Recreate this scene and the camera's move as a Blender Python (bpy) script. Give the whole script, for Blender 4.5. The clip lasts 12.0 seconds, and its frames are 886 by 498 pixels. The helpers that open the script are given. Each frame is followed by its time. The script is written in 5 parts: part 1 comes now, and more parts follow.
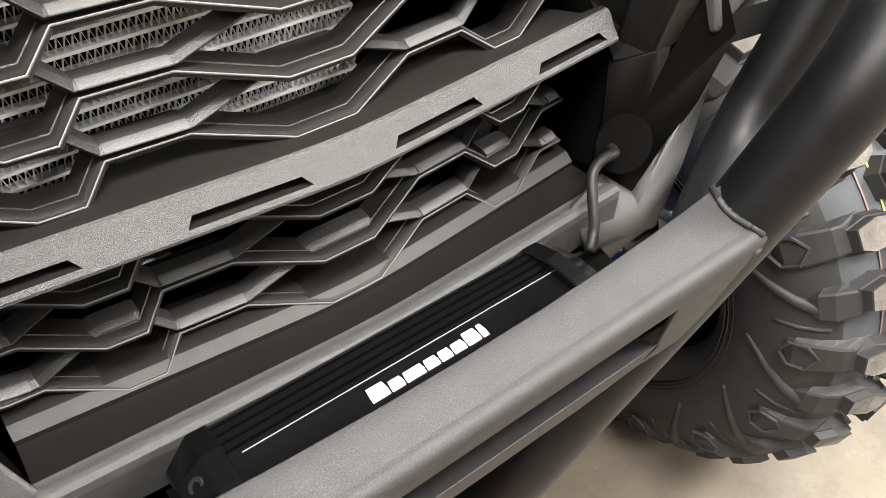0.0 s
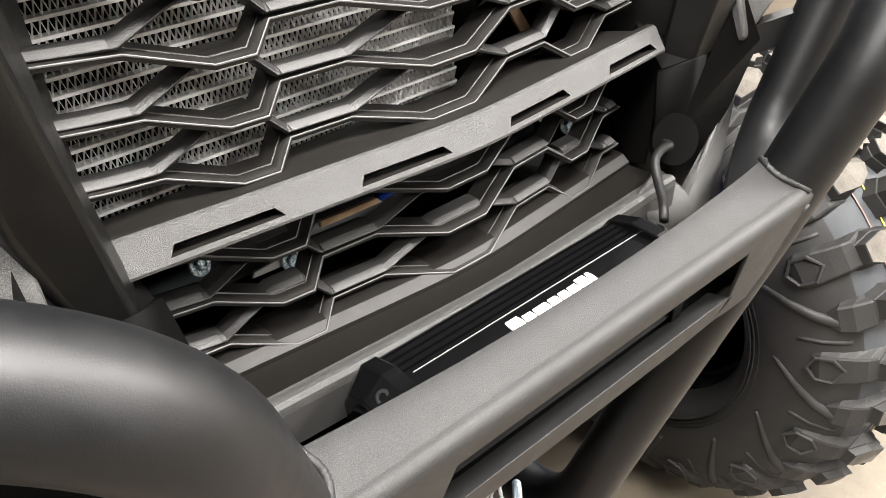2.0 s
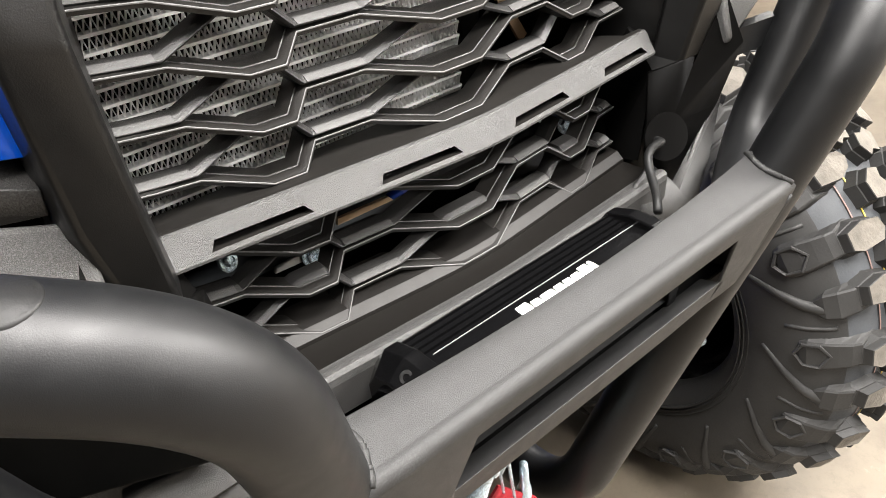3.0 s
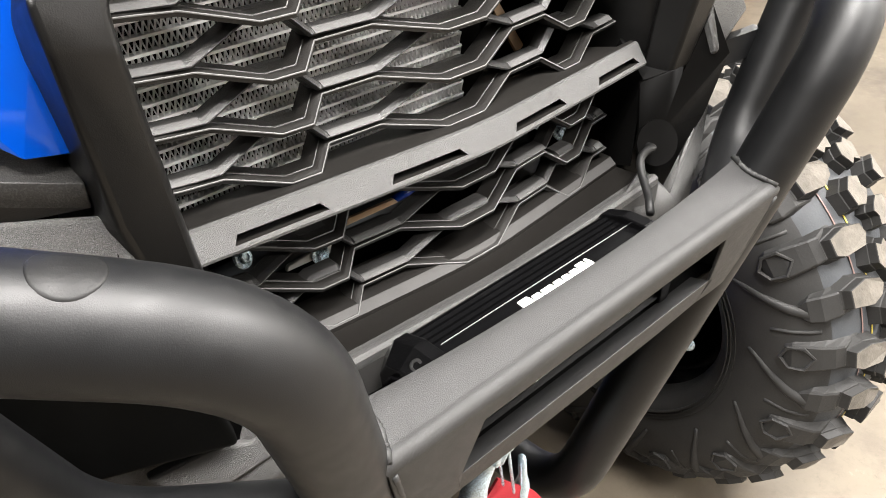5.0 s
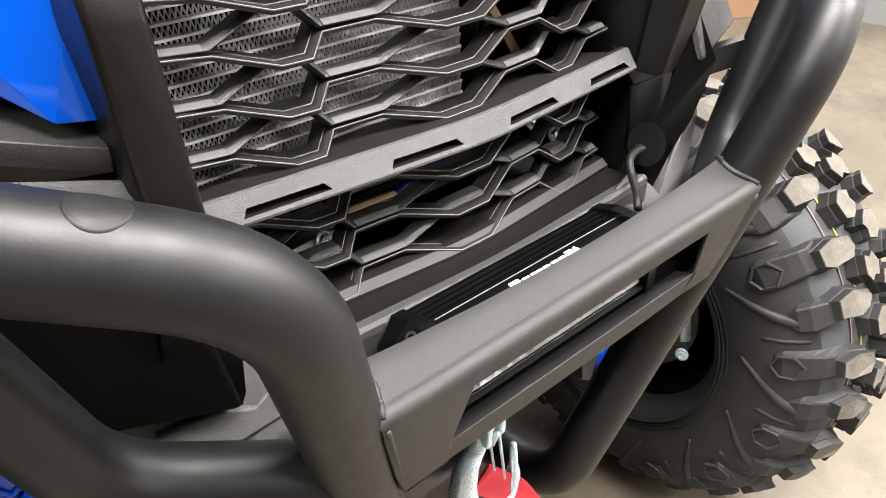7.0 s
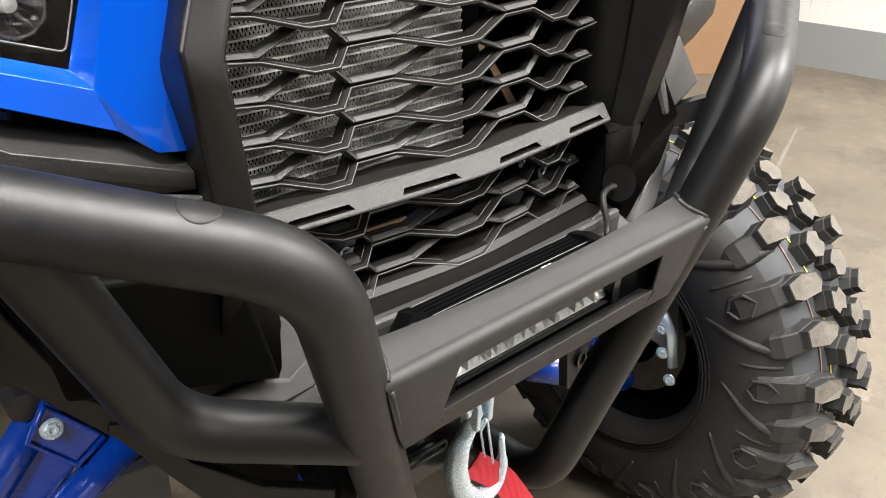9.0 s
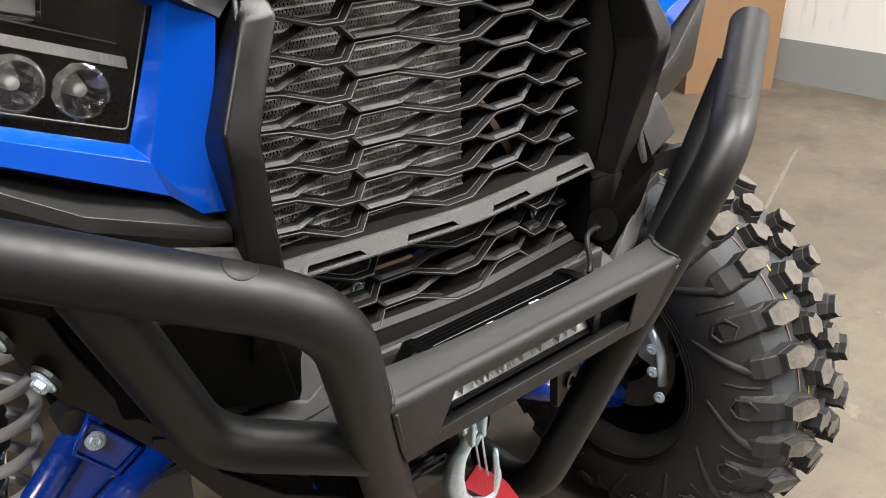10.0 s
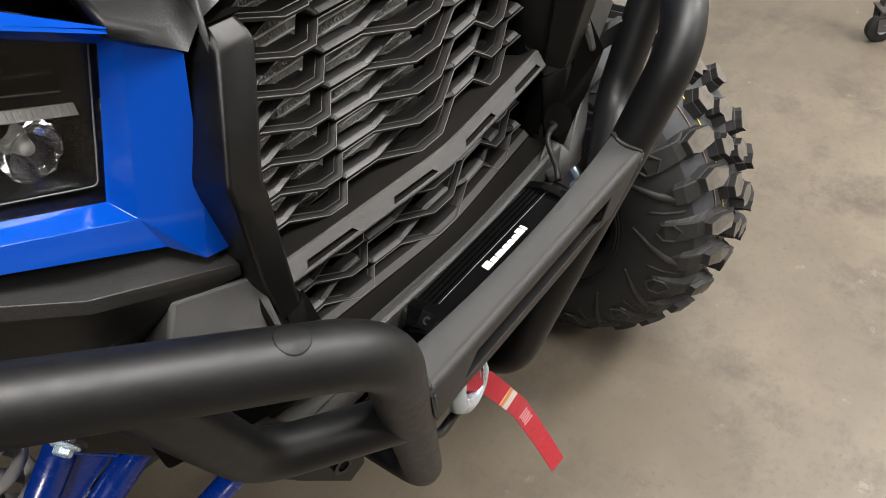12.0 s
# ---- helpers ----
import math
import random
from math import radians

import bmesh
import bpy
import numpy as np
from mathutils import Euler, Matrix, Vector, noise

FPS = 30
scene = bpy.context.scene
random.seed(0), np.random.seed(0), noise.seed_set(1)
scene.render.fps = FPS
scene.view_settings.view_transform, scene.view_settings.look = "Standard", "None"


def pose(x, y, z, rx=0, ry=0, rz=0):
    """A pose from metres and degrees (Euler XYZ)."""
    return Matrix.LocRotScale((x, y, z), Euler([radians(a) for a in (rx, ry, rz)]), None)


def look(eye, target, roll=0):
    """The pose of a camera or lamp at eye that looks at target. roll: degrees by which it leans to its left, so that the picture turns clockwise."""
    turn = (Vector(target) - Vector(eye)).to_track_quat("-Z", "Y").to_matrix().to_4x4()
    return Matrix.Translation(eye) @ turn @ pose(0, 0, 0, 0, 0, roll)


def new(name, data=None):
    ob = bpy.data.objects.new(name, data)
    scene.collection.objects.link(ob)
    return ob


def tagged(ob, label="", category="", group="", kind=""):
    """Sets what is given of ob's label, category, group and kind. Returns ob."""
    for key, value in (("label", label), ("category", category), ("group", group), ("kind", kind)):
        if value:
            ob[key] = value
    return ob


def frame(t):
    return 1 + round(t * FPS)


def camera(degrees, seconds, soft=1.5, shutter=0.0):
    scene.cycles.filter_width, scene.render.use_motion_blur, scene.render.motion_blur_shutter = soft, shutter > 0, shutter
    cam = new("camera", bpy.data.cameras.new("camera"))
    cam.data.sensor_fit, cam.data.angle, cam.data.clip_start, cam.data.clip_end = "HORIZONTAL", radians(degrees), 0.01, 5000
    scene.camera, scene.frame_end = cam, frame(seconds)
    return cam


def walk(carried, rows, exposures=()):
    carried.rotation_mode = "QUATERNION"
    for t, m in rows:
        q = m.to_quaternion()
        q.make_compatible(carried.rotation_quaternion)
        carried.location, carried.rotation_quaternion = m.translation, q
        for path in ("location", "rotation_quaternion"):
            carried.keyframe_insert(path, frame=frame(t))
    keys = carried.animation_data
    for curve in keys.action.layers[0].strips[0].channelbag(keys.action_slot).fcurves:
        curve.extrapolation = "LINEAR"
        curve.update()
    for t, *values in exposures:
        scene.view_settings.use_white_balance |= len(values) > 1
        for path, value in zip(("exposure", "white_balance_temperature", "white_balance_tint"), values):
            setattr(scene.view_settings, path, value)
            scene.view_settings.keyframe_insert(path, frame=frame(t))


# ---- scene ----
cam = camera(59.0, 12.0, soft=0.75)
PATH = [
    (0, (-0.157, -0.18, 1.266), (0.737, 1.009, -0.071), -0.8),
    (0.5, (-0.179, -0.228, 1.25), (0.75, 1.064, 0.038), -2.2),
    (1, (-0.246, -0.225, 1.25), (0.718, 1.106, 0.11), -3.4),
    (1.5, (-0.286, -0.219, 1.244), (0.741, 1.096, 0.142), -3.2),
    (2, (-0.294, -0.219, 1.246), (0.753, 1.076, 0.139), -3.6),
    (2.5, (-0.309, -0.224, 1.247), (0.754, 1.059, 0.142), -4.0),
    (3, (-0.328, -0.235, 1.262), (0.744, 1.043, 0.159), -4.2),
    (4.8, (-0.354, -0.247, 1.267), (0.753, 1.017, 0.182), -3.6),
    (5, (-0.357, -0.249, 1.269), (0.752, 1.02, 0.194), -3.6),
    (5.5, (-0.363, -0.253, 1.267), (0.751, 1.025, 0.205), -3.6),
    (6, (-0.366, -0.255, 1.264), (0.753, 1.025, 0.211), -3.4),
    (6.5, (-0.378, -0.262, 1.263), (0.746, 1.025, 0.224), -3.1),
    (7, (-0.382, -0.283, 1.261), (0.746, 1.014, 0.238), -2.6),
    (8.8, (-0.451, -0.385, 1.303), (0.677, 0.972, 0.363), -1.9),
    (9, (-0.456, -0.393, 1.307), (0.674, 0.973, 0.38), -1.8),
    (9.5, (-0.467, -0.42, 1.338), (0.659, 0.96, 0.428), -1.8),
    (10, (-0.496, -0.459, 1.38), (0.622, 0.93, 0.475), -1.8),
    (10.5, (-0.522, -0.477, 1.445), (0.544, 0.866, 0.415), -2.5),
    (11, (-0.537, -0.416, 1.497), (0.469, 0.803, 0.271), -4.4),
    (11.5, (-0.528, -0.336, 1.517), (0.582, 0.737, 0.246), -5.0),
    (12, (-0.496, -0.297, 1.514), (0.612, 0.643, 0.139), -5.4),
]
EXPOSURES = [(0.0, 1.25), (1.0, 1.65), (2.0, 1.45), (3.0, 1.4), (7.0, 1.38), (9.0, 1.02), (9.5, 0.82), (10.0, 0.6), (10.5, 0.45), (11.0, 0.26), (11.5, 0.22), (12.0, 0.12)]
walk(cam, [(t, look(eye, target, roll)) for t, eye, target, roll in PATH], EXPOSURES)

# ---------------------------------------------------------------- light
world = bpy.data.worlds.new("workshop_air")
world.use_nodes = True
world.node_tree.nodes["Background"].inputs[0].default_value = (1.0, 0.95, 0.88, 1)
world.node_tree.nodes["Background"].inputs[1].default_value = 0.003
scene.world = world

# x, y, height and watts of the ceiling lights, all out of view
# first two placed from the highlights; last three added to brighten floor, radiator, wall
LAMPS = [(0.05, -0.75, 3.35, 125), (2.7, -1.75, 3.35, 235), (-2.9, -0.75, 3.35, 115), (1.6, -4.4, 3.35, 115), (3.4, 1.5, 3.35, 60)]
LAMP_COLOUR = (1.0, 0.965, 0.93)
for lx, ly, lz, watts in LAMPS:
    lamp = bpy.data.lights.new("tube_light", "AREA")
    lamp.shape, lamp.size, lamp.size_y = "RECTANGLE", 1.7, 0.80
    lamp.energy, lamp.color = watts, LAMP_COLOUR
    new("tube_light", lamp).matrix_world = pose(lx, ly, lz - 0.06)


# ---------------------------------------------------------------- materials
class Nodes:
    def __init__(self, name):
        self.mat = bpy.data.materials.new(name)
        self.mat.use_nodes = True
        self.tree = self.mat.node_tree
        self.bsdf = self.tree.nodes["Principled BSDF"]
        self.co = self.add("ShaderNodeTexCoord").outputs["Object"]

    def add(self, kind):
        return self.tree.nodes.new(kind)

    def link(self, a, b):
        self.tree.links.new(a, b)

    def noise(self, scale, detail=3.0, rough=0.55, co=None):
        n = self.add("ShaderNodeTexNoise")
        n.inputs["Scale"].default_value, n.inputs["Detail"].default_value = scale, detail
        n.inputs["Roughness"].default_value = rough
        self.link(co or self.co, n.inputs["Vector"])
        return n.outputs["Fac"]

    def ramp(self, fac, stops):
        n = self.add("ShaderNodeValToRGB")
        els = n.color_ramp.elements
        while len(els) < len(stops):
            els.new(0.5)
        for el, (at, c) in zip(els, stops):
            el.position, el.color = at, (*c, 1) if isinstance(c, tuple) else (c, c, c, 1)
        self.link(fac, n.inputs["Fac"])
        return n.outputs["Color"]

    def mix(self, fac, a, b):
        n = self.add("ShaderNodeMix")
        n.data_type = "RGBA"
        for socket, v in ((n.inputs[0], fac), (n.inputs[6], a), (n.inputs[7], b)):
            if isinstance(v, (int, float)):
                socket.default_value = v
            elif isinstance(v, tuple):
                socket.default_value = (*v, 1)
            else:
                self.link(v, socket)
        return n.outputs[2]

    def bump(self, height, strength, distance=0.001, after=None):
        n = self.add("ShaderNodeBump")
        n.inputs["Strength"].default_value, n.inputs["Distance"].default_value = strength, distance
        self.link(height, n.inputs["Height"])
        if after is not None:
            self.link(after, n.inputs["Normal"])
        return n.outputs["Normal"]


def surface(name, base, rough, metal=0.0, vary=0.25, big=6.0, grain=0.0, grain_scale=900.0, grain_depth=0.0006, spread=0.08, coat=0.0, spec=0.5, dust=0.0, speck=0.0, speck_scale=1500.0):
    """A plain painted, moulded or metal surface: mottled colour, uneven gloss, fine relief, a little dust."""
    n = Nodes(name)
    wide = n.noise(big, 4)
    fine = n.noise(big * 14, 3)
    dark = tuple(c * (1 - vary) for c in base)
    light = tuple(min(1, c * (1 + vary)) for c in base)
    colour = n.mix(wide, dark, light)
    if dust:
        spots = n.ramp(n.noise(big * 40, 6, 0.7), [(0.60, 0.0), (0.78, 1.0)])
        scaled = n.add("ShaderNodeMath")
        scaled.operation = "MULTIPLY"
        n.link(spots, scaled.inputs[0])
        scaled.inputs[1].default_value = dust
        colour = n.mix(scaled.outputs[0], colour, (0.16, 0.145, 0.125))
    if speck:
        tiny = n.ramp(n.noise(speck_scale, 1.5, 0.5), [(0.46, 0.0), (0.64, 1.0)])
        colour = n.mix(tiny, tuple(c * (1 - 0.45 * speck) for c in base), n.mix(speck, colour, tuple(c * 3.2 for c in base)))
    n.link(colour, n.bsdf.inputs["Base Color"])
    n.link(n.ramp(fine, [(0.3, max(0.02, rough - spread)), (0.7, min(1, rough + spread))]), n.bsdf.inputs["Roughness"])
    n.bsdf.inputs["Metallic"].default_value = metal
    n.bsdf.inputs["Specular IOR Level"].default_value = spec
    if coat:
        n.bsdf.inputs["Coat Weight"].default_value = coat
        n.bsdf.inputs["Coat Roughness"].default_value = 0.06
    if grain:
        n.link(n.bump(n.noise(grain_scale, 2), grain, grain_depth), n.bsdf.inputs["Normal"])
    return n.mat


TUBE = surface("satin_black_powder_coat", (0.0027, 0.0029, 0.0033), 0.47, vary=0.16, grain=0.22, grain_scale=1900, grain_depth=0.0003, spread=0.04, spec=0.42, dust=0.025)
PANEL = surface("textured_black_powder_coat", (0.0118, 0.0117, 0.0116), 0.55, vary=0.15, grain=0.5, grain_scale=1700, grain_depth=0.0006, spread=0.04, spec=0.45, dust=0.06, speck=0.6, speck_scale=1500)
PLASTIC = surface("moulded_black_plastic", (0.0095, 0.0088, 0.0080), 0.4, vary=0.15, grain=0.5, grain_scale=1300, grain_depth=0.0004, spread=0.04, spec=0.42, dust=0.06)
SMOOTH = surface("smooth_black_plastic", (0.0095, 0.0088, 0.0080), 0.42, vary=0.12, big=3, grain=0.25, grain_scale=1500, grain_depth=0.0002, spread=0.03, spec=0.27, dust=0.02)
SLOPE = surface("dark_brown_black_plastic", (0.0060, 0.0054, 0.0048), 0.45, vary=0.15, big=3, grain=0.2, grain_scale=1500, grain_depth=0.0002, spread=0.03, spec=0.16, dust=0.02)
PEBBLE = surface("pebbled_black_plastic", (0.040, 0.0396, 0.0386), 0.38, vary=0.12, grain=0.8, grain_scale=2200, grain_depth=0.0008, spread=0.04, dust=0.05, speck=0.55, speck_scale=2000)
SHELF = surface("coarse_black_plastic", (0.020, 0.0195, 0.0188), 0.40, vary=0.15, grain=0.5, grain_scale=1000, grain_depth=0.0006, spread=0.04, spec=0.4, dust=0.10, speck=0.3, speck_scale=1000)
# paler than the strands: light on their upward facets, put into the colour
PAD = surface("top_lit_black_plastic", (0.066, 0.065, 0.064), 0.42, vary=0.15, grain=0.5, grain_scale=1200, grain_depth=0.0006, spread=0.04, dust=0.08, speck=0.08, speck_scale=1500)
BOWL = surface("bright_lamp_bowl", (0.25, 0.247, 0.240), 0.26, metal=0.5, vary=0.3, big=200)
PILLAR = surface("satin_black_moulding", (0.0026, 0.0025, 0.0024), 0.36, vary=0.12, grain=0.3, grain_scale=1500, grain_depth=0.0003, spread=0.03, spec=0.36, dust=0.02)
HOOD = surface("speckled_dark_plastic", (0.0055, 0.0056, 0.0058), 0.34, vary=0.15, grain=0.3, grain_scale=500, grain_depth=0.0004, spread=0.04, spec=0.33, dust=0.10)
# lighter grey that puts the highlight of thin moulded edges into the colour
RIM = surface("edge_highlight_pale_plastic", (0.070, 0.069, 0.067), 0.46, vary=0.2, grain=0.2, grain_scale=900, grain_depth=0.0003, spread=0.05, spec=0.4)
STRIP = surface("dull_grey_black_plastic", (0.034, 0.033, 0.032), 0.62, vary=0.15, grain=0.5, grain_scale=1100, grain_depth=0.0005, spread=0.05, spec=0.2, dust=0.08)
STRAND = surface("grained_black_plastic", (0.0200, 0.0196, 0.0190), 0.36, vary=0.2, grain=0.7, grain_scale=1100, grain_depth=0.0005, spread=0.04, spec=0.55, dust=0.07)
NOSE = surface("dull_black_plastic", (0.0018, 0.0017, 0.0016), 0.55, vary=0.15, grain=0.3, grain_scale=1500, grain_depth=0.0003, spread=0.03, spec=0.06, dust=0.015)
PLUG = surface("plug_plastic", (0.006, 0.006, 0.006), 0.52, grain=0.2, grain_scale=600, spec=0.3)
GLOSS = surface("gloss_black", (0.0025, 0.0025, 0.0027), 0.16, vary=0.1, spread=0.04, spec=0.4, dust=0.02)
# far blacker than the other plastics: deep shade put into the colour
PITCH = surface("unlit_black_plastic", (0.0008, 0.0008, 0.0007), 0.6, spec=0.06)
BLUE = surface("gloss_blue_paint", (0.0007, 0.042, 0.300), 0.08, vary=0.03, spread=0.02, spec=0.5)
BLUE_STEEL = surface("blue_powder_coated_steel", (0.0008, 0.030, 0.26), 0.24, vary=0.06, coat=0.3)
ALUMINIUM = surface("radiator_aluminium", (0.82, 0.815, 0.81), 0.45, vary=0.08, big=12)
ZINC = surface("zinc_plated_steel", (0.60, 0.72, 0.80), 0.27, metal=0.6, vary=0.05, big=60, spread=0.04)
CHROME = surface("polished_steel_rod", (0.62, 0.62, 0.62), 0.14, metal=1.0, vary=0.05)
SPRING = surface("silver_grey_spring_paint", (0.36, 0.355, 0.345), 0.42, metal=0.2, vary=0.08, grain=0.2, grain_scale=300)
FRAME_GREY = surface("dark_grey_steel", (0.05, 0.055, 0.06), 0.5)
TREAD = surface("dusty_tread_rubber", (0.042, 0.045, 0.049), 0.6, vary=0.35, big=22, grain=0.4, grain_scale=250, spec=0.3, dust=0.4)
RUBBER = surface("black_rubber", (0.0210, 0.0206, 0.0200), 0.58, vary=0.35, big=22, grain=0.4, grain_scale=250, spec=0.26, dust=0.22)
LUG_TOP = surface("scuffed_tread_rubber", (0.100, 0.089, 0.074), 0.85, vary=0.6, big=45, grain=0.9, grain_scale=160, grain_depth=0.0016)
YELLOW = surface("yellow_paint_line", (0.55, 0.43, 0.06), 0.6, vary=0.3, big=60)
PINK = surface("faded_pink_paint_line", (0.16, 0.10, 0.085), 0.6, vary=0.3, big=60)
STRIPE = surface("grey_print", (0.22, 0.22, 0.215), 0.4, vary=0.03)
PITCH_RUBBER = surface("deep_black_rubber", (0.008, 0.008, 0.008), 0.5, vary=0.1)
LAMP_BOWL = surface("dark_chrome_bowl", (0.42, 0.42, 0.42), 0.12, metal=1.0, vary=0.05)
FROST = surface("frosted_clear_plastic", (0.17, 0.167, 0.158), 0.4, vary=0.2, big=90)
WHITE = surface("white_print", (0.82, 0.82, 0.80), 0.4, vary=0.03)
TAN = surface("tan_strap", (0.52, 0.36, 0.22), 0.6, vary=0.1)
CARDBOARD = surface("brown_cardboard", (0.235, 0.135, 0.070), 0.85, vary=0.12, big=5, grain=0.2, grain_scale=160)
CAST = surface("cast_iron", (0.10, 0.095, 0.09), 0.5, metal=0.6, vary=0.4, big=40)


def red_webbing():
    n = Nodes("red_webbing")
    wave = n.add("ShaderNodeTexWave")
    wave.wave_type, wave.bands_direction = "BANDS", "X"
    wave.inputs["Scale"].default_value = 260
    n.link(n.co, wave.inputs["Vector"])
    n.link(n.mix(n.noise(60, 4), (0.33, 0.0035, 0.012), (0.47, 0.008, 0.022)), n.bsdf.inputs["Base Color"])
    n.bsdf.inputs["Roughness"].default_value = 0.75
    n.bsdf.inputs["Sheen Weight"].default_value = 0.04
    n.link(n.bump(wave.outputs["Fac"], 0.5, 0.0006), n.bsdf.inputs["Normal"])
    return n.mat


def concrete_floor():
    n = Nodes("worn_concrete")
    wide, mid, fine = n.noise(0.9, 6, 0.6), n.noise(5.5, 7, 0.65), n.noise(140, 4, 0.7)
    colour = n.mix(n.ramp(wide, [(0.35, 0.0), (0.65, 1.0)]), (0.087, 0.071, 0.050), (0.157, 0.132, 0.097))
    colour = n.mix(n.ramp(mid, [(0.40, 0.0), (0.62, 0.6)]), colour, (0.110, 0.090, 0.067))
    stain = n.ramp(n.noise(3.1, 9, 0.75), [(0.34, 1.0), (0.50, 0.0)])
    colour = n.mix(stain, colour, (0.074, 0.060, 0.046))
    speck = n.ramp(n.noise(55, 7, 0.75), [(0.54, 0.0), (0.70, 0.75)])
    colour = n.mix(speck, colour, (0.081, 0.067, 0.048))
    pale = n.ramp(n.noise(9, 7, 0.7), [(0.62, 0.0), (0.74, 0.6)])
    colour = n.mix(pale, colour, (0.281, 0.245, 0.195))
    n.link(colour, n.bsdf.inputs["Base Color"])
    n.link(n.ramp(mid, [(0.3, 0.42), (0.7, 0.62)]), n.bsdf.inputs["Roughness"])
    n.link(n.bump(fine, 0.15, 0.001), n.bsdf.inputs["Normal"])
    return n.mat


def painted_wall(name, base):
    n = Nodes(name)
    run = n.add("ShaderNodeMapping")
    run.inputs["Scale"].default_value = (1, 9, 0.5)
    n.link(n.co, run.inputs["Vector"])
    streak = n.ramp(n.noise(1.6, 6, 0.7, run.outputs["Vector"]), [(0.30, 1.0), (0.40, 0.0)])
    colour = n.mix(n.noise(2.5, 5), tuple(c * 0.9 for c in base), base)
    colour = n.mix(streak, colour, tuple(c * 0.72 for c in base))
    n.link(colour, n.bsdf.inputs["Base Color"])
    n.bsdf.inputs["Roughness"].default_value = 0.6
    n.link(n.bump(n.noise(35, 5), 0.25, 0.002), n.bsdf.inputs["Normal"])
    return n.mat


def clear_cover(name, rough=0.02, ior=1.22, tint=(1, 1, 1)):
    n = Nodes(name)
    n.bsdf.inputs["Base Color"].default_value = (*tint, 1)
    n.bsdf.inputs["Transmission Weight"].default_value = 1.0
    n.bsdf.inputs["Roughness"].default_value = rough
    n.bsdf.inputs["IOR"].default_value = ior
    return n.mat


def lit_tube():
    n = Nodes("lit_lamp_cover")
    n.bsdf.inputs["Emission Color"].default_value = (1.0, 0.95, 0.88, 1)
    n.bsdf.inputs["Emission Strength"].default_value = 4.0
    return n.mat


RED = red_webbing()
CONCRETE = concrete_floor()
WALL_WHITE = painted_wall("white_wall_paint", (0.74, 0.73, 0.70))
WALL_GREY = painted_wall("grey_wall_paint", (0.25, 0.26, 0.26))
CEILING_GREY = painted_wall("dark_ceiling_paint", (0.06, 0.06, 0.06))
WALL_TAN = painted_wall("tan_wall_paint", (0.17, 0.15, 0.125))
WALL_DIM = painted_wall("dim_wall_cladding", (0.045, 0.043, 0.040))
CLEAR = clear_cover("clear_cover", 0.02, 1.28)


# ---------------------------------------------------------------- shapes
def V(*a):
    return Vector(a if len(a) > 1 else a[0])


def part(name, bm, material, parent=None, label="", smooth=False):
    """Links a bmesh as one mesh object under a thing or a part."""
    me = bpy.data.meshes.new(name)
    bm.normal_update()
    bm.to_mesh(me)
    bm.free()
    for m in material if isinstance(material, (list, tuple)) else [material]:
        me.materials.append(m)
    ob = new(name, me)
    if smooth:
        for p in me.polygons:
            p.use_smooth = True
    if parent is not None:
        ob.parent = parent
        ob.matrix_parent_inverse = parent.matrix_world.inverted()
    if label:
        ob["label"] = label
    return ob


def crisp(ob, width=0.0015, segments=2, angle=35):
    """Rounded edges on a part."""
    m = ob.modifiers.new("worn_edges", "BEVEL")
    m.width, m.segments, m.limit_method, m.angle_limit = width, segments, "ANGLE", radians(angle)
    m.harden_normals = False
    return ob


def thick(ob, depth, offset=1.0):
    m = ob.modifiers.new("sheet", "SOLIDIFY")
    m.thickness, m.offset = depth, offset
    return ob


def smooth_by_angle(ob, deg=40):
    me = ob.data
    for p in me.polygons:
        p.use_smooth = True
    me.set_sharp_from_angle(angle=radians(deg))
    return ob


def thing(name, at, label, category, group="", kind=""):
    e = new(name)
    e.location = at
    e.empty_display_size = 0.05
    bpy.context.view_layer.update()
    return tagged(e, label, category, group, kind)


def slab(pts, off, bm=None):
    """A sheet or block: the outline pts pushed along off."""
    bm = bm or bmesh.new()
    off = V(off)
    a = [bm.verts.new(p) for p in pts]
    b = [bm.verts.new(V(p) + off) for p in pts]
    bm.faces.new(a)
    bm.faces.new(list(reversed(b)))
    for i in range(len(a)):
        j = (i + 1) % len(a)
        bm.faces.new((a[j], a[i], b[i], b[j]))
    bmesh.ops.recalc_face_normals(bm, faces=bm.faces)
    return bm


def box(centre, size, rot=(0, 0, 0), bm=None):
    bm = bm or bmesh.new()
    m = pose(*centre, *rot) @ Matrix.Diagonal((*size, 1))
    bmesh.ops.create_cube(bm, size=1, matrix=m)
    return bm


def loft(rows, closed=False, bm=None):
    """A skin over rows of points."""
    bm = bm or bmesh.new()
    vs = [[bm.verts.new(p) for p in row] for row in rows]
    for a, b in zip(vs, vs[1:]):
        n = len(a)
        for i in range(n if closed else n - 1):
            j = (i + 1) % n
            bm.faces.new((a[i], a[j], b[j], b[i]))
    bmesh.ops.recalc_face_normals(bm, faces=bm.faces)
    return bm


def rounded(pts, radii, steps=8):
    """A polyline with its corners rounded."""
    pts = [V(p) for p in pts]
    if not isinstance(radii, (list, tuple)):
        radii = [radii] * (len(pts) - 2)
    out = [pts[0]]
    for p, q, r, rad in zip(pts, pts[1:], pts[2:], radii):
        a, b = (p - q).normalized(), (r - q).normalized()
        half = a.angle(b) / 2
        cut = min(rad / math.tan(half), 0.48 * (p - q).length, 0.48 * (r - q).length)
        s, e = q + a * cut, q + b * cut
        for k in range(steps + 1):
            u = k / steps
            out.append(s * (1 - u) ** 2 + q * 2 * u * (1 - u) + e * u ** 2)
    out.append(pts[-1])
    return out


